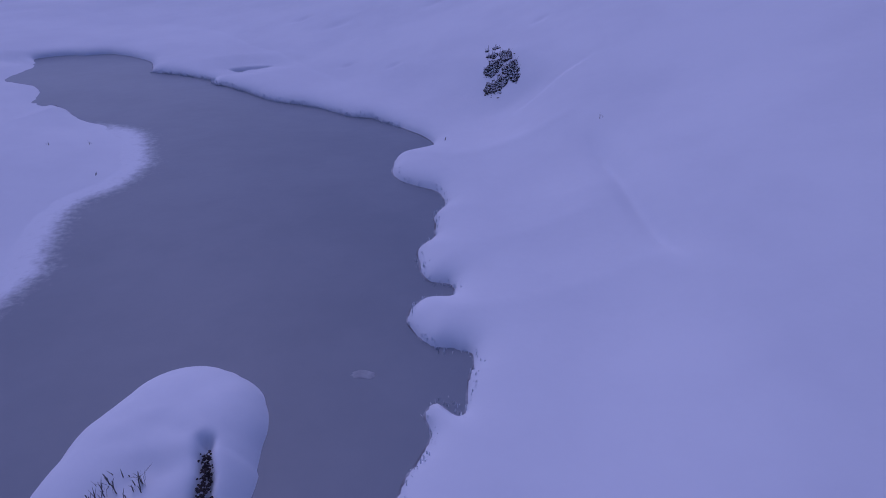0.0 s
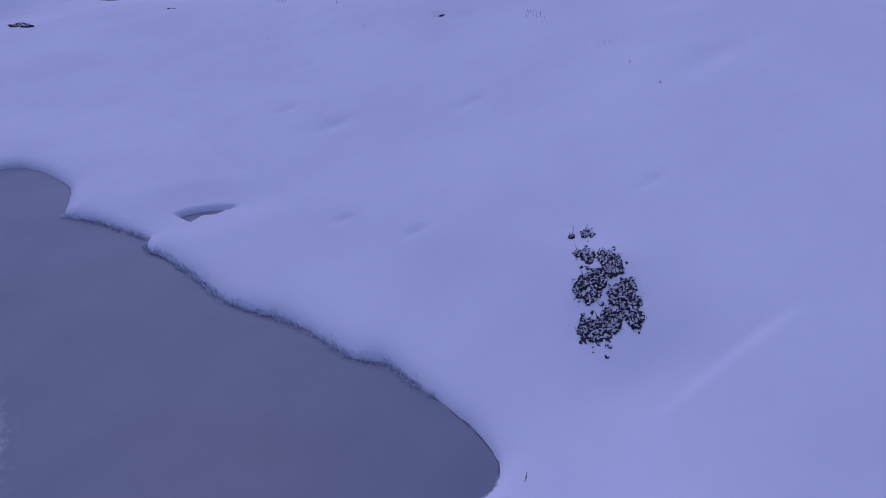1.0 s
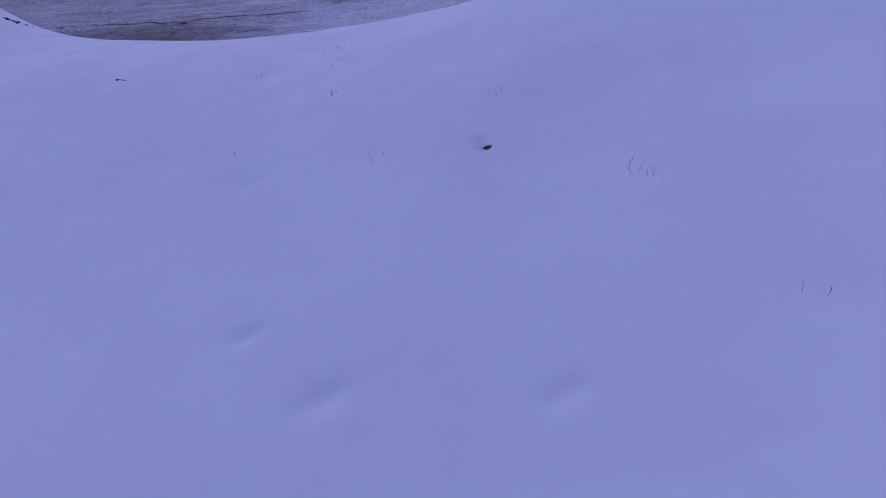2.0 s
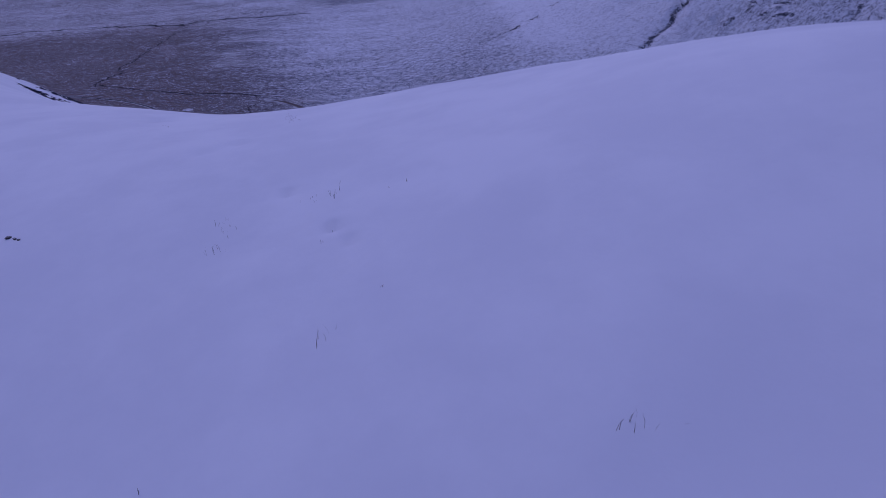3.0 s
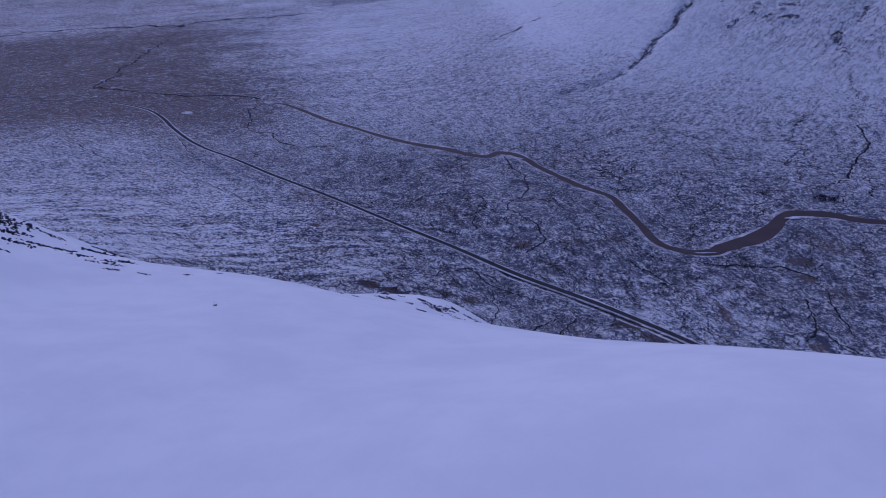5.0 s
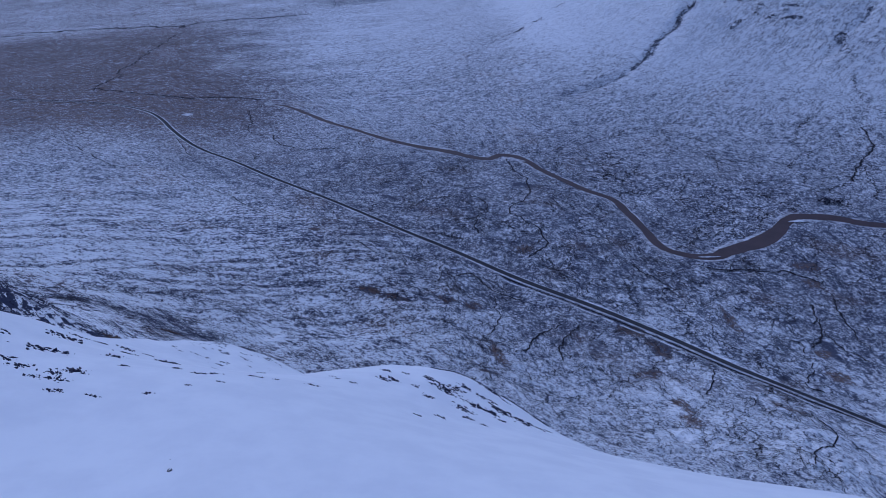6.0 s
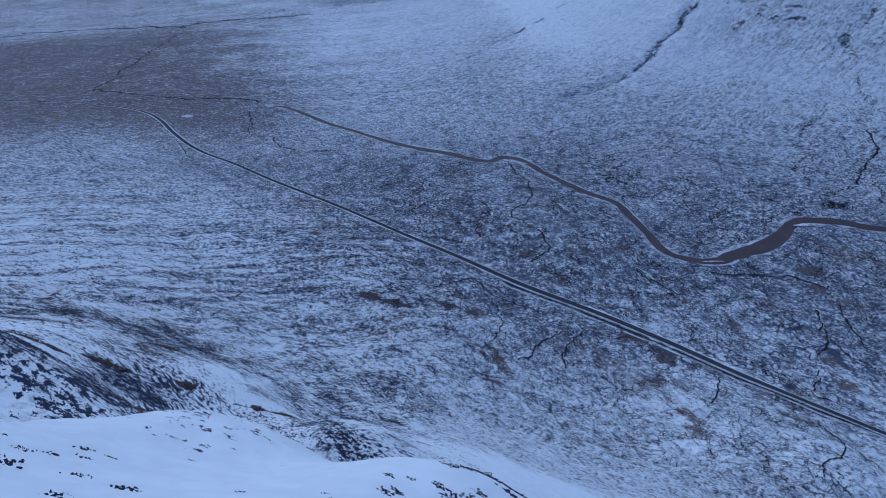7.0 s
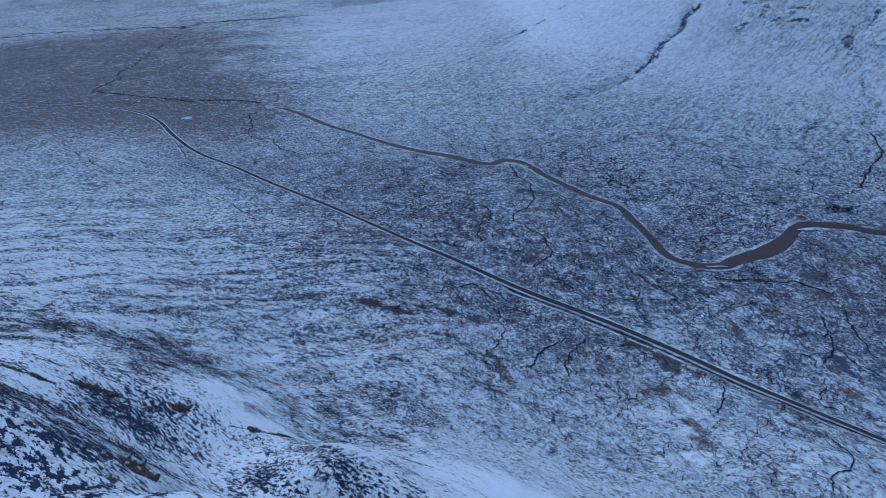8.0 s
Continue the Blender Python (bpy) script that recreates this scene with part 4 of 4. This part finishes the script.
ok = 0.5 * rough(cand[:, 0], cand[:, 1], 0.12, 3, 97) + 0.6 * rough(cand[:, 0], cand[:, 1], 0.045, 2, 98) + np.clip(1.5 * spill - 0.22, -1.2, 0.22) > 0.0
ok |= (spill > -0.5) & (g.uniform(0, 1, len(cand)) < 0.008)
cand = cand[ok][:6000]
bank = tagged(empty("heather_bank", 1.03, 10.3, float(land_at(1.03, 10.3)[0])), "bare bank of dark heather stems breaking through snow", "heather")
local = np.stack([cand[:, 0] - 1.03, cand[:, 1] - 10.3, land_at(cand[:, 0], cand[:, 1]) - bank.location.z], 1)
part("peat", clumps_mesh("peat", SOIL, local[::3], g.uniform(0.010, 0.022, len(local[::3])), 21), bank, "wet brown peat", "stuff")
part("heather_stem", clumps_mesh("heather_stem", BANK_STEM, local, g.uniform(0.3, 1.0, len(local)) ** 2 * 0.015 + 0.003, 22, (g.uniform(0, 6.28, len(local)), g.uniform(1.0, 2.6, len(local)))), bank, "", "stuff")
part("frosted_sprig", clumps_mesh("frosted_sprig", FROST, local[1::5] + (0, 0, 0.012), g.uniform(0.005, 0.013, len(local[1::5])), 24, (g.uniform(0, 6.28, len(local[1::5])), g.uniform(1.0, 2.4, len(local[1::5])))), bank, "frosted heather tips", "stuff")
sprigs = blades_mesh("sprigs", BANK_STEM, 110, 0.02, 0.09, 23, 0.9, 0.004)
co = np.empty(len(sprigs.vertices) * 3, np.float32)
sprigs.vertices.foreach_get("co", co)
co = co.reshape(-1, 6, 3) + local[g.integers(0, len(local), 110)][:, None, :]
sprigs.vertices.foreach_set("co", co.astype(np.float32).ravel())
part("sprig", sprigs, bank, "", "stuff")

# frosted grass that hangs over the shore
def shore_fringe(line, count, tall, seed):
    q = np.random.default_rng(seed)
    fringe = blades_mesh("frosted_grass", FROST, count, 0.015, tall, seed, 1.0, 0.006)
    co = np.empty(len(fringe.vertices) * 3, np.float32)
    fringe.vertices.foreach_get("co", co)
    pick = line[q.integers(0, len(line), count)] + q.normal(0, 0.022, (count, 2))
    co = co.reshape(-1, 6, 3) + np.stack([pick[:, 0], pick[:, 1], np.maximum(land_at(pick[:, 0], pick[:, 1]), 0.01)], 1)[:, None, :]
    fringe.vertices.foreach_set("co", co.astype(np.float32).ravel())
    return tagged(new("frosted_grass", fringe), "frosted grass blades along the tarn's edge", "grass", kind="stuff")


shore_fringe(curve_points(FAR_SHORE[3:20], 0.03), 1500, 0.035, 31)
shore_fringe(curve_points(EAST_SHORE[1:], 0.02) + (0.05, 0.0), 350, 0.02, 32)

# single tufts of dead grass in the snowfield
TUFTS = [(-0.21, 22.40, 8), (1.48, 19.15, 12), (2.30, 16.30, 8), (2.45, 15.23, 1), (2.61, 14.18, 1), (-2.43, 21.21, 4), (-5.38, 22.69, 1), (-6.09, 28.15, 4), (-3.57, 24.52, 6), (-2.90, 25.20, 1), (-0.64, 20.77, 7), (-6.73, 36.64, 5), (-4.11, 28.74, 8), (-4.59, 28.69, 4), (-5.93, 27.80, 4), (-5.88, 27.26, 7), (-3.05, 28.34, 1), (-2.72, 28.45, 1), (-4.03, 26.85, 2),
         (-10.57, 36.54, 5), (-6.62, 36.00, 5), (-6.48, 35.57, 3), (3.56, 39.12, 4), (-14.39, 56.64, 1), (0.11, 8.70, 1), (2.09, 7.5, 1), (-5.35, 8.85, 1), (-5.9, 8.7, 1), (-4.7, 7.7, 1), (-3.92, 27.34, 2), (-3.54, 26.79, 2)]
masters = [blades_mesh("stalk", STRAW, 3, 0.02, 0.06, 49, 0.7, 0.004), blades_mesh("stalk", STRAW, 9, 0.17, 0.13, 50, 0.6, 0.0032), blades_mesh("stalk", STRAW, 6, 0.11, 0.11, 51, 0.6, 0.0032), blades_mesh("stalk", STRAW, 14, 0.24, 0.13, 52, 0.6, 0.0032)]
for k, (x, y, n) in enumerate(TUFTS):
    ob = empty("grass_tuft", x, y, float(land_at(x, y)[0]))
    part("stalk", masters[0 if n < 3 else 2 if n < 6 else 1 if n < 9 else 3], ob, "", "stuff")
    ob.rotation_euler = (0, 0, k * 1.7)
    tagged(ob, "few dead grass stalk poking out of deep snow", "grass", group="grass tufts in the snowfield")


# ---- rocks ----
def rock_mesh(name, seed, material=ROCK, detail=3, squat=0.6):
    bm = bmesh.new()
    bmesh.ops.create_icosphere(bm, subdivisions=detail, radius=1.0)
    for v in bm.verts:
        p = v.co * 1.3 + Vector((seed * 3.1, seed * 1.7, 0))
        d = 0.75 + 0.45 * noise.noise(p) + 0.22 * abs(noise.noise(p * 2.3)) + 0.10 * noise.noise(p * 5.0)
        v.co *= d
        v.co.z *= squat
    me = bpy.data.meshes.new(name)
    bm.to_mesh(me)
    bm.free()
    me.materials.append(material)
    return me


stones = [rock_mesh("rock", k, ROCK, 2) for k in range(6)]


def put_rock(x, y, sx, sy, sz, k, label, group, sink=0.35):
    ob = new("rock", stones[k % 6])
    ob.location = (x, y, float(land_at(x, y)[0]) - sink * sz * 0.6 + 0.25 * sz)
    ob.rotation_euler = (0.3 * math.sin(k * 2.2), 0.3 * math.cos(k * 1.3), k * 2.4)
    ob.scale = (sx, sy, sz)
    return tagged(ob, label, "rock", group=group)


CLUSTERS = [(-14.9, 26.9, 5, 0.32, 0.12, 0.20), (-10.3, 28.4, 3, 0.12, 0.04, 0.05), (-0.55, 20.65, 2, 0.05, 0.03, 0.05)]
n = 0
for cx, cy, count, sx, sy, size in CLUSTERS:
    for k in range(count):
        x, y, d = cx + g.normal(0, sx), cy + g.normal(0, sy), size * g.uniform(0.45, 1.35)
        put_rock(x, y, d * g.uniform(0.9, 1.7), d, d * g.uniform(0.6, 1.0), n, "dark stone half buried in windblown snow", "stones on the rim")
        n += 1
put_rock(-14.0, 55.8, 0.15, 0.09, 0.10, 3, "dark stone half buried in windblown snow", "stones on the rim")
def outcrop(points, height, seed):
    """A ragged step of broken rock and peat under a lip of snow."""
    q = np.random.default_rng(seed)
    line = curve_points(points, 0.2)
    at = q.integers(0, len(line), int(len(line) * 6.0))
    ends = np.sin(np.pi * (at + 0.5) / len(line)) ** 0.5 * np.clip(0.6 + 1.6 * rough(line[at, 0], line[at, 1], 3.0, 3, seed), 0.05, 1.3)
    p = line[at] + q.normal(0, 0.42, (len(at), 2)) * (height * ends)[:, None]
    z = land_at(p[:, 0], p[:, 1])
    sizes = height * ends * q.uniform(0.2, 1.0, len(at)) ** 1.8 * 0.42 + 0.05
    course = math.atan2(points[-1][1] - points[0][1], points[-1][0] - points[0][0])
    return clumps_mesh("rock_outcrop", CRAG, np.column_stack([p, z]), sizes, seed + 1, (q.normal(course, 0.5, len(at)), q.uniform(1.0, 2.2, len(at))))


FACES = [([(-98, 151), (-96, 156), (-94, 160)], 1.7), ([(-98, 166), (-96, 171), (-95, 176), (-93, 181)], 1.7), ([(-88, 187), (-86, 195)], 2.0), ([(-75, 196), (-66, 203), (-58, 209)], 1.5), ([(-54, 123), (-51, 119), (-49.5, 115)], 1.7), ([(-47, 108), (-44.5, 105)], 1.2), ([(-119, 235), (-115, 243)], 1.8)]
for k, (points, height) in enumerate(FACES):
    tagged(new("rock_outcrop", outcrop(points, height, 150 + 13 * k)), "brown rock and peat face under a lip of snow", "rock outcrop", kind="stuff")

# gullies and bands of broken rock on the far hill
for k, (points, widths, dense) in enumerate(GULLIES):
    line = curve_points(points, 3, 14 if k < 2 else 20, 91)
    q = np.random.default_rng(400 + k)
    n = int(len(line) * 3 * dense / 55)
    at = q.integers(0, len(line), n)
    wide = np.interp(at / len(line), np.linspace(0, 1, len(widths)), widths)
    keep = rough(line[at, 0], line[at, 1], 34, 3, 95 + k) > (-0.35 if k < 2 else -0.12)
    p = (line[at] + np.clip(q.normal(0, 0.26, (n, 2)), -0.6, 0.6) * wide[:, None])[keep]
    sizes = q.uniform(0.25, 1.0, len(p)) ** 1.6 * np.minimum(wide[keep] * 0.16, 2.0) + 0.4
    course = math.atan2(points[-1][1] - points[0][1], points[-1][0] - points[0][0])
    mesh = clumps_mesh("gully", GULLY, np.column_stack([p, land_at(p[:, 0], p[:, 1])]), sizes, 500 + k, (course + q.normal(0, 0.4, len(p)), q.uniform(1.0, 2.6, len(p))))
    tagged(new("gully", mesh), "dark broken rock lining a gully of the snowy hill", "gully", kind="stuff")


# ---- heather clumps on the spur and the hillside below it ----
def heather_patch(count, r_low, r_high, size, seed):
    """Small clumps where the heather of the spur stands through the snow, lying down the slope."""
    g = np.random.default_rng(seed)
    r = np.exp(g.uniform(math.log(r_low), math.log(r_high), count * 9))
    a = np.radians(g.uniform(-40, 16, len(r)))
    x, y = r * np.sin(a), r * np.cos(a) - 8
    keep = spur_level(x, y) + g.normal(0, 0.10, len(x)) > 0.04
    x, y, r = x[keep][:count], y[keep][:count], r[keep][:count]
    sizes = size * (r / 130) ** 0.5 * g.uniform(0.25, 1.1, len(x)) ** 1.6
    return clumps_mesh("heather", HEATHER, np.stack([x, y, land_at(x, y)], 1), sizes, seed, (g.normal(-0.75, 0.5, len(x)), g.uniform(1.1, 2.4, len(x))))


tagged(new("heather", heather_patch(9000, 92, 150, 0.13, 61)), "dark heather clumps scattered over a snowy spur", "heather", kind="stuff")
tagged(new("heather", heather_patch(12000, 150, 300, 0.16, 62)), "dark heather clumps on a snowy hillside", "heather", kind="stuff")


def heath_tufts(count, r_low, r_high, a_low, a_high, seed, material, tall=1.0, small=1.0):
    """Standing tufts of heather and rush, thicker where the snow is thin; each a small ragged cone."""
    g = np.random.default_rng(seed)
    r = np.exp(g.uniform(math.log(r_low), math.log(r_high), count * 4))
    a = np.radians(g.uniform(a_low, a_high, len(r)))
    x, y = r * np.sin(a), r * np.cos(a) - 8
    base = base_at(x, y)
    cover = cover_of(x, y, base)
    thick = smooth(0.18, 0.95, cover[:, 0] + 0.45 * bare_of(x, y) + 0.30 * rough(x, y, 7, 2, 82)) * smooth(r_low, r_low * 1.4, r) * smooth(r_high, r_high * 0.85, r) * smooth(a_high, a_high - 5, np.degrees(a)) * (0.45 + 0.55 * smooth(230, 380, r)) * smooth(a_low, a_low + (8 if a_low > -30 else 0.1), np.degrees(a))
    keep = (g.uniform(0, 1, len(r)) < thick) & WET.dry(x, y)
    x, y, r, cover = x[keep][:count], y[keep][:count], r[keep][:count], cover[keep][:count]
    d = np.minimum(away(x, y, ROAD_LINE[::2]) - 6, away(x, y, RIVER_LINE[::2]) - 10)
    x, y, r = x[d > 0], y[d > 0], r[d > 0]
    n = len(x)
    size = small * (0.16 + 0.0011 * r) * g.uniform(0.5, 1.5, n)
    t = g.uniform(0, 6.28, n)[:, None] + np.array([[0, 1.57, 3.14, 4.71]]) + g.uniform(-0.4, 0.4, (n, 4))
    w = size[:, None] * g.uniform(0.6, 1.3, (n, 4)) * 0.6
    foot = np.stack([x[:, None] + w * np.cos(t), y[:, None] + w * np.sin(t), np.repeat((land_at(x, y) - 0.15 * size)[:, None], 4, 1)], -1)
    tip = foot.mean(1) + np.column_stack([g.normal(0, 0.25, n) * size, g.normal(0, 0.25, n) * size, size * tall * g.uniform(0.6, 1.1, n)])
    verts = np.concatenate([foot, tip[:, None]], 1).reshape(-1, 3)
    o = (5 * np.arange(n))[:, None]
    faces = np.concatenate([np.stack([o + k, o + (k + 1) % 4, o + 4], -1) for k in range(4)], 1).reshape(-1, 3)
    return mesh_of("heath_tufts", verts, faces, material, False)


tagged(new("heath_tufts", heath_tufts(80000, 190, 620, -38, 4, 91, HEATH_TUFT)), "dark heather tufts in bands across a snowy slope", "heath", kind="stuff")
tagged(new("heath_tufts", heath_tufts(92000, 165, 900, -14, 38, 92, BOG_TUFT, 1.1, 0.62)), "frosted heather and rush tufts on a snowy bog", "heath", kind="stuff")

# tufts of heather that break through the snow near the crest: place and size
TIPS_WEST = [(-26.0, 67.0, 1), (-27.9, 71.0, 1), (-31.2, 74.2, 0.7), (-28.8, 71.5, 0.6), (-28.9, 73.3, 0.5), (-27.7, 73.8, 0.5), (-28.3, 76.5, 0.6), (-26.7, 74.6, 0.4), (-24.7, 71.4, 0.5), (-23.3, 68.5, 0.7), (-21.7, 70.6, 0.9), (-19.3, 67.2, 0.5), (-22.8, 64.1, 0.9), (-22.6, 62.9, 0.9), (-23.3, 63.6, 0.6), (-22.6, 64.3, 0.6), (-21.9, 61.7, 0.5), (-20.3, 61.6, 0.4), (-18.2, 62.3, 0.3),
             (-17.5, 66.3, 0.6), (-16.9, 66.7, 0.4), (-15.1, 67.8, 0.5), (-14.0, 67.9, 0.3), (-16.6, 72.2, 0.4)]
TIPS_WEST += [(-15.8, 64.7, 0.2), (-17.0, 63.7, 0.2), (-21.4, 66.0, 0.4), (-26.4, 76.2, 0.4), (-24.1, 83.0, 0.4), (-25.6, 83.1, 0.3), (-26.2, 87.6, 0.3), (-26.3, 83.1, 0.3), (-22.0, 88.9, 0.3), (-27.4, 82.6, 0.2), (-28.2, 56.8, 0.7), (-27.5, 56.4, 0.7), (-29.4, 58.4, 0.8), (-30.2, 60.6, 0.8), (-28.8, 57.6, 0.6), (-31.0, 66.0, 0.8), (-33.2, 68.6, 0.9), (-32.0, 67.5, 0.9)]
TIPS_WEST += [(-32.1, 66.3, 0.8), (-31.3, 66.5, 1), (-31.0, 67.0, 1), (-30.8, 68.0, 1), (-28.3, 63.4, 0.8), (-27.9, 64.3, 0.6), (-27.6, 61.1, 0.6), (-27.4, 64.4, 0.6), (-26.3, 64.4, 0.7), (-25.0, 63.8, 0.6), (-23.7, 62.9, 0.5), (-29.2, 62.5, 0.8), (-29.3, 68.0, 0.6), (-31.9, 64.5, 1), (-29.9, 64.9, 0.8), (-29.5, 65.7, 0.7), (-27.8, 58.5, 0.6), (-24.3, 45.7, 0.6), (-18.4, 47.7, 0.4)]
TIPS_EAST = [(-5.2, 71.8, 0.6), (-8.4, 73.6, 0.7), (-7.8, 73.8, 0.8), (-6.2, 73.1, 0.4), (-5.1, 75.0, 1), (-4.5, 73.9, 0.9), (-3.7, 74.0, 1), (-3.2, 74.5, 0.9), (-3.8, 73.4, 0.6), (-2.5, 75.3, 0.8), (-2.8, 71.2, 1), (-2.0, 72.5, 1), (-2.6, 69.5, 0.6), (-1.0, 71.9, 0.7), (-0.6, 71.9, 0.7), (0.1, 73.0, 1.1), (0.3, 72.4, 0.9), (-0.3, 71.0, 0.6), (1.4, 72.3, 1), (1.6, 71.6, 0.6), (-0.4, 76.7, 0.9), (-1.4, 74.6, 0.6), (-0.5, 74.3, 0.5)]
TIPS_EAST += [(0.6, 75.8, 0.5), (2.7, 71.7, 0.4), (3.4, 71.9, 0.4), (-1.6, 68.5, 0.4), (-4.4, 68.1, 0.5), (-5.7, 66.7, 0.3), (-12.0, 68.2, 0.5), (-10.3, 71.5, 0.4), (-11.4, 72.0, 0.3), (-11.9, 72.6, 0.3), (-8.4, 75.7, 0.5), (-7.1, 75.6, 0.4), (1.9, 77.6, 0.7), (2.3, 76.1, 0.6), (3.0, 75.3, 0.6), (3.7, 74.9, 0.6), (-4.3, 78.2, 0.9), (-3.4, 78.4, 1), (-2.4, 78.6, 1), (-1.4, 78.4, 1), (-0.4, 78.2, 1), (0.5, 77.8, 1), (1.2, 77.4, 0.9)]
for k, (x, y, big) in enumerate(TIPS_WEST + TIPS_EAST):
    q = np.random.default_rng(700 + k)
    n = 8 + int(30 * big)
    big = big * (1.7 if x < -24 else 1.25)
    p = q.normal(0, 1, (n, 2)) * (0.34 * big, 0.15 * big)
    if x > -9:
        p = p @ np.array([(0.80, -0.60), (0.60, 0.80)])
    tuft = empty("heather_tuft", x, y, float(land_at(x, y)[0]))
    part("stem", clumps_mesh("stem", HEATHER, np.column_stack([p, land_at(x + p[:, 0], y + p[:, 1]) - tuft.location.z]), q.uniform(0.3, 1.0, n) ** 1.5 * 0.10 * (0.4 + 0.6 * big), 820 + k, (q.normal(-0.6, 0.4, n), q.uniform(1.1, 2.4, n))), tuft, "", "stuff")
    tagged(tuft, "dark heather tuft half buried in snow", "heather", group="heather tufts on the crest")
put_rock(-1.9, 78.3, 0.5, 0.3, 0.35, 4, "dark stone half buried in windblown snow", "stones on the rim")

# the dark shrubs by the river bend
def shrub(x, y, size, k):
    base = empty("shrub", x, y, float(land_at(x, y)[0]))
    q = np.random.default_rng(200 + k)
    p = q.normal(0, 1, (60, 3)) * (size * 0.45, size * 0.45, size * 0.25) + (0, 0, size * 0.5)
    part("twigs", clumps_mesh("twigs", HEATHER, p, q.uniform(0.2, 0.5, 60) * size * 0.3, 300 + k), base, "", "stuff")
    return tagged(base, "dark leafless shrub beside the river", "shrub", group="shrubs by the river")


for k, (x, y, d) in enumerate([(548, 818, 6), (556, 822, 7), (563, 817, 6), (552, 828, 5), (571, 822, 5), (541, 824, 4)]):
    shrub(x, y, d, k)

# shingle bars and a snowed-over pool
def bar(x, y, rx, ry, turn, label, name="shingle_bar"):
    me = dome_mesh(name, SHINGLE, rx, ry, 0.5, int(x) % 50, 6, 40, 2.0, 0.35)
    ob = new(name, me)
    ob.location, ob.rotation_euler = (x, y, float(land_at(x, y)[0]) + 0.45), (0, 0, radians(turn))
    return tagged(ob, label, "shingle bar")


bar(-379, 1322, 13, 9, -20, "rounded snow-covered shingle bar at a river bend")
bar(118, 1000, 24, 4, -28, "thin snow-covered shingle bar beside the river")
bar(318, 677, 24, 1.6, 3, "thin snowy shingle bar splitting the river")
bar(505, 775, 30, 4, 3, "thin snow-covered shingle bar beside the river")
bar(458, 781, 4, 4, 0, "small round shingle bar at a river bend")
bar(-505, 1189, 11, 9, 10, "small snowed-over pool beside the road", "snowy_pool")
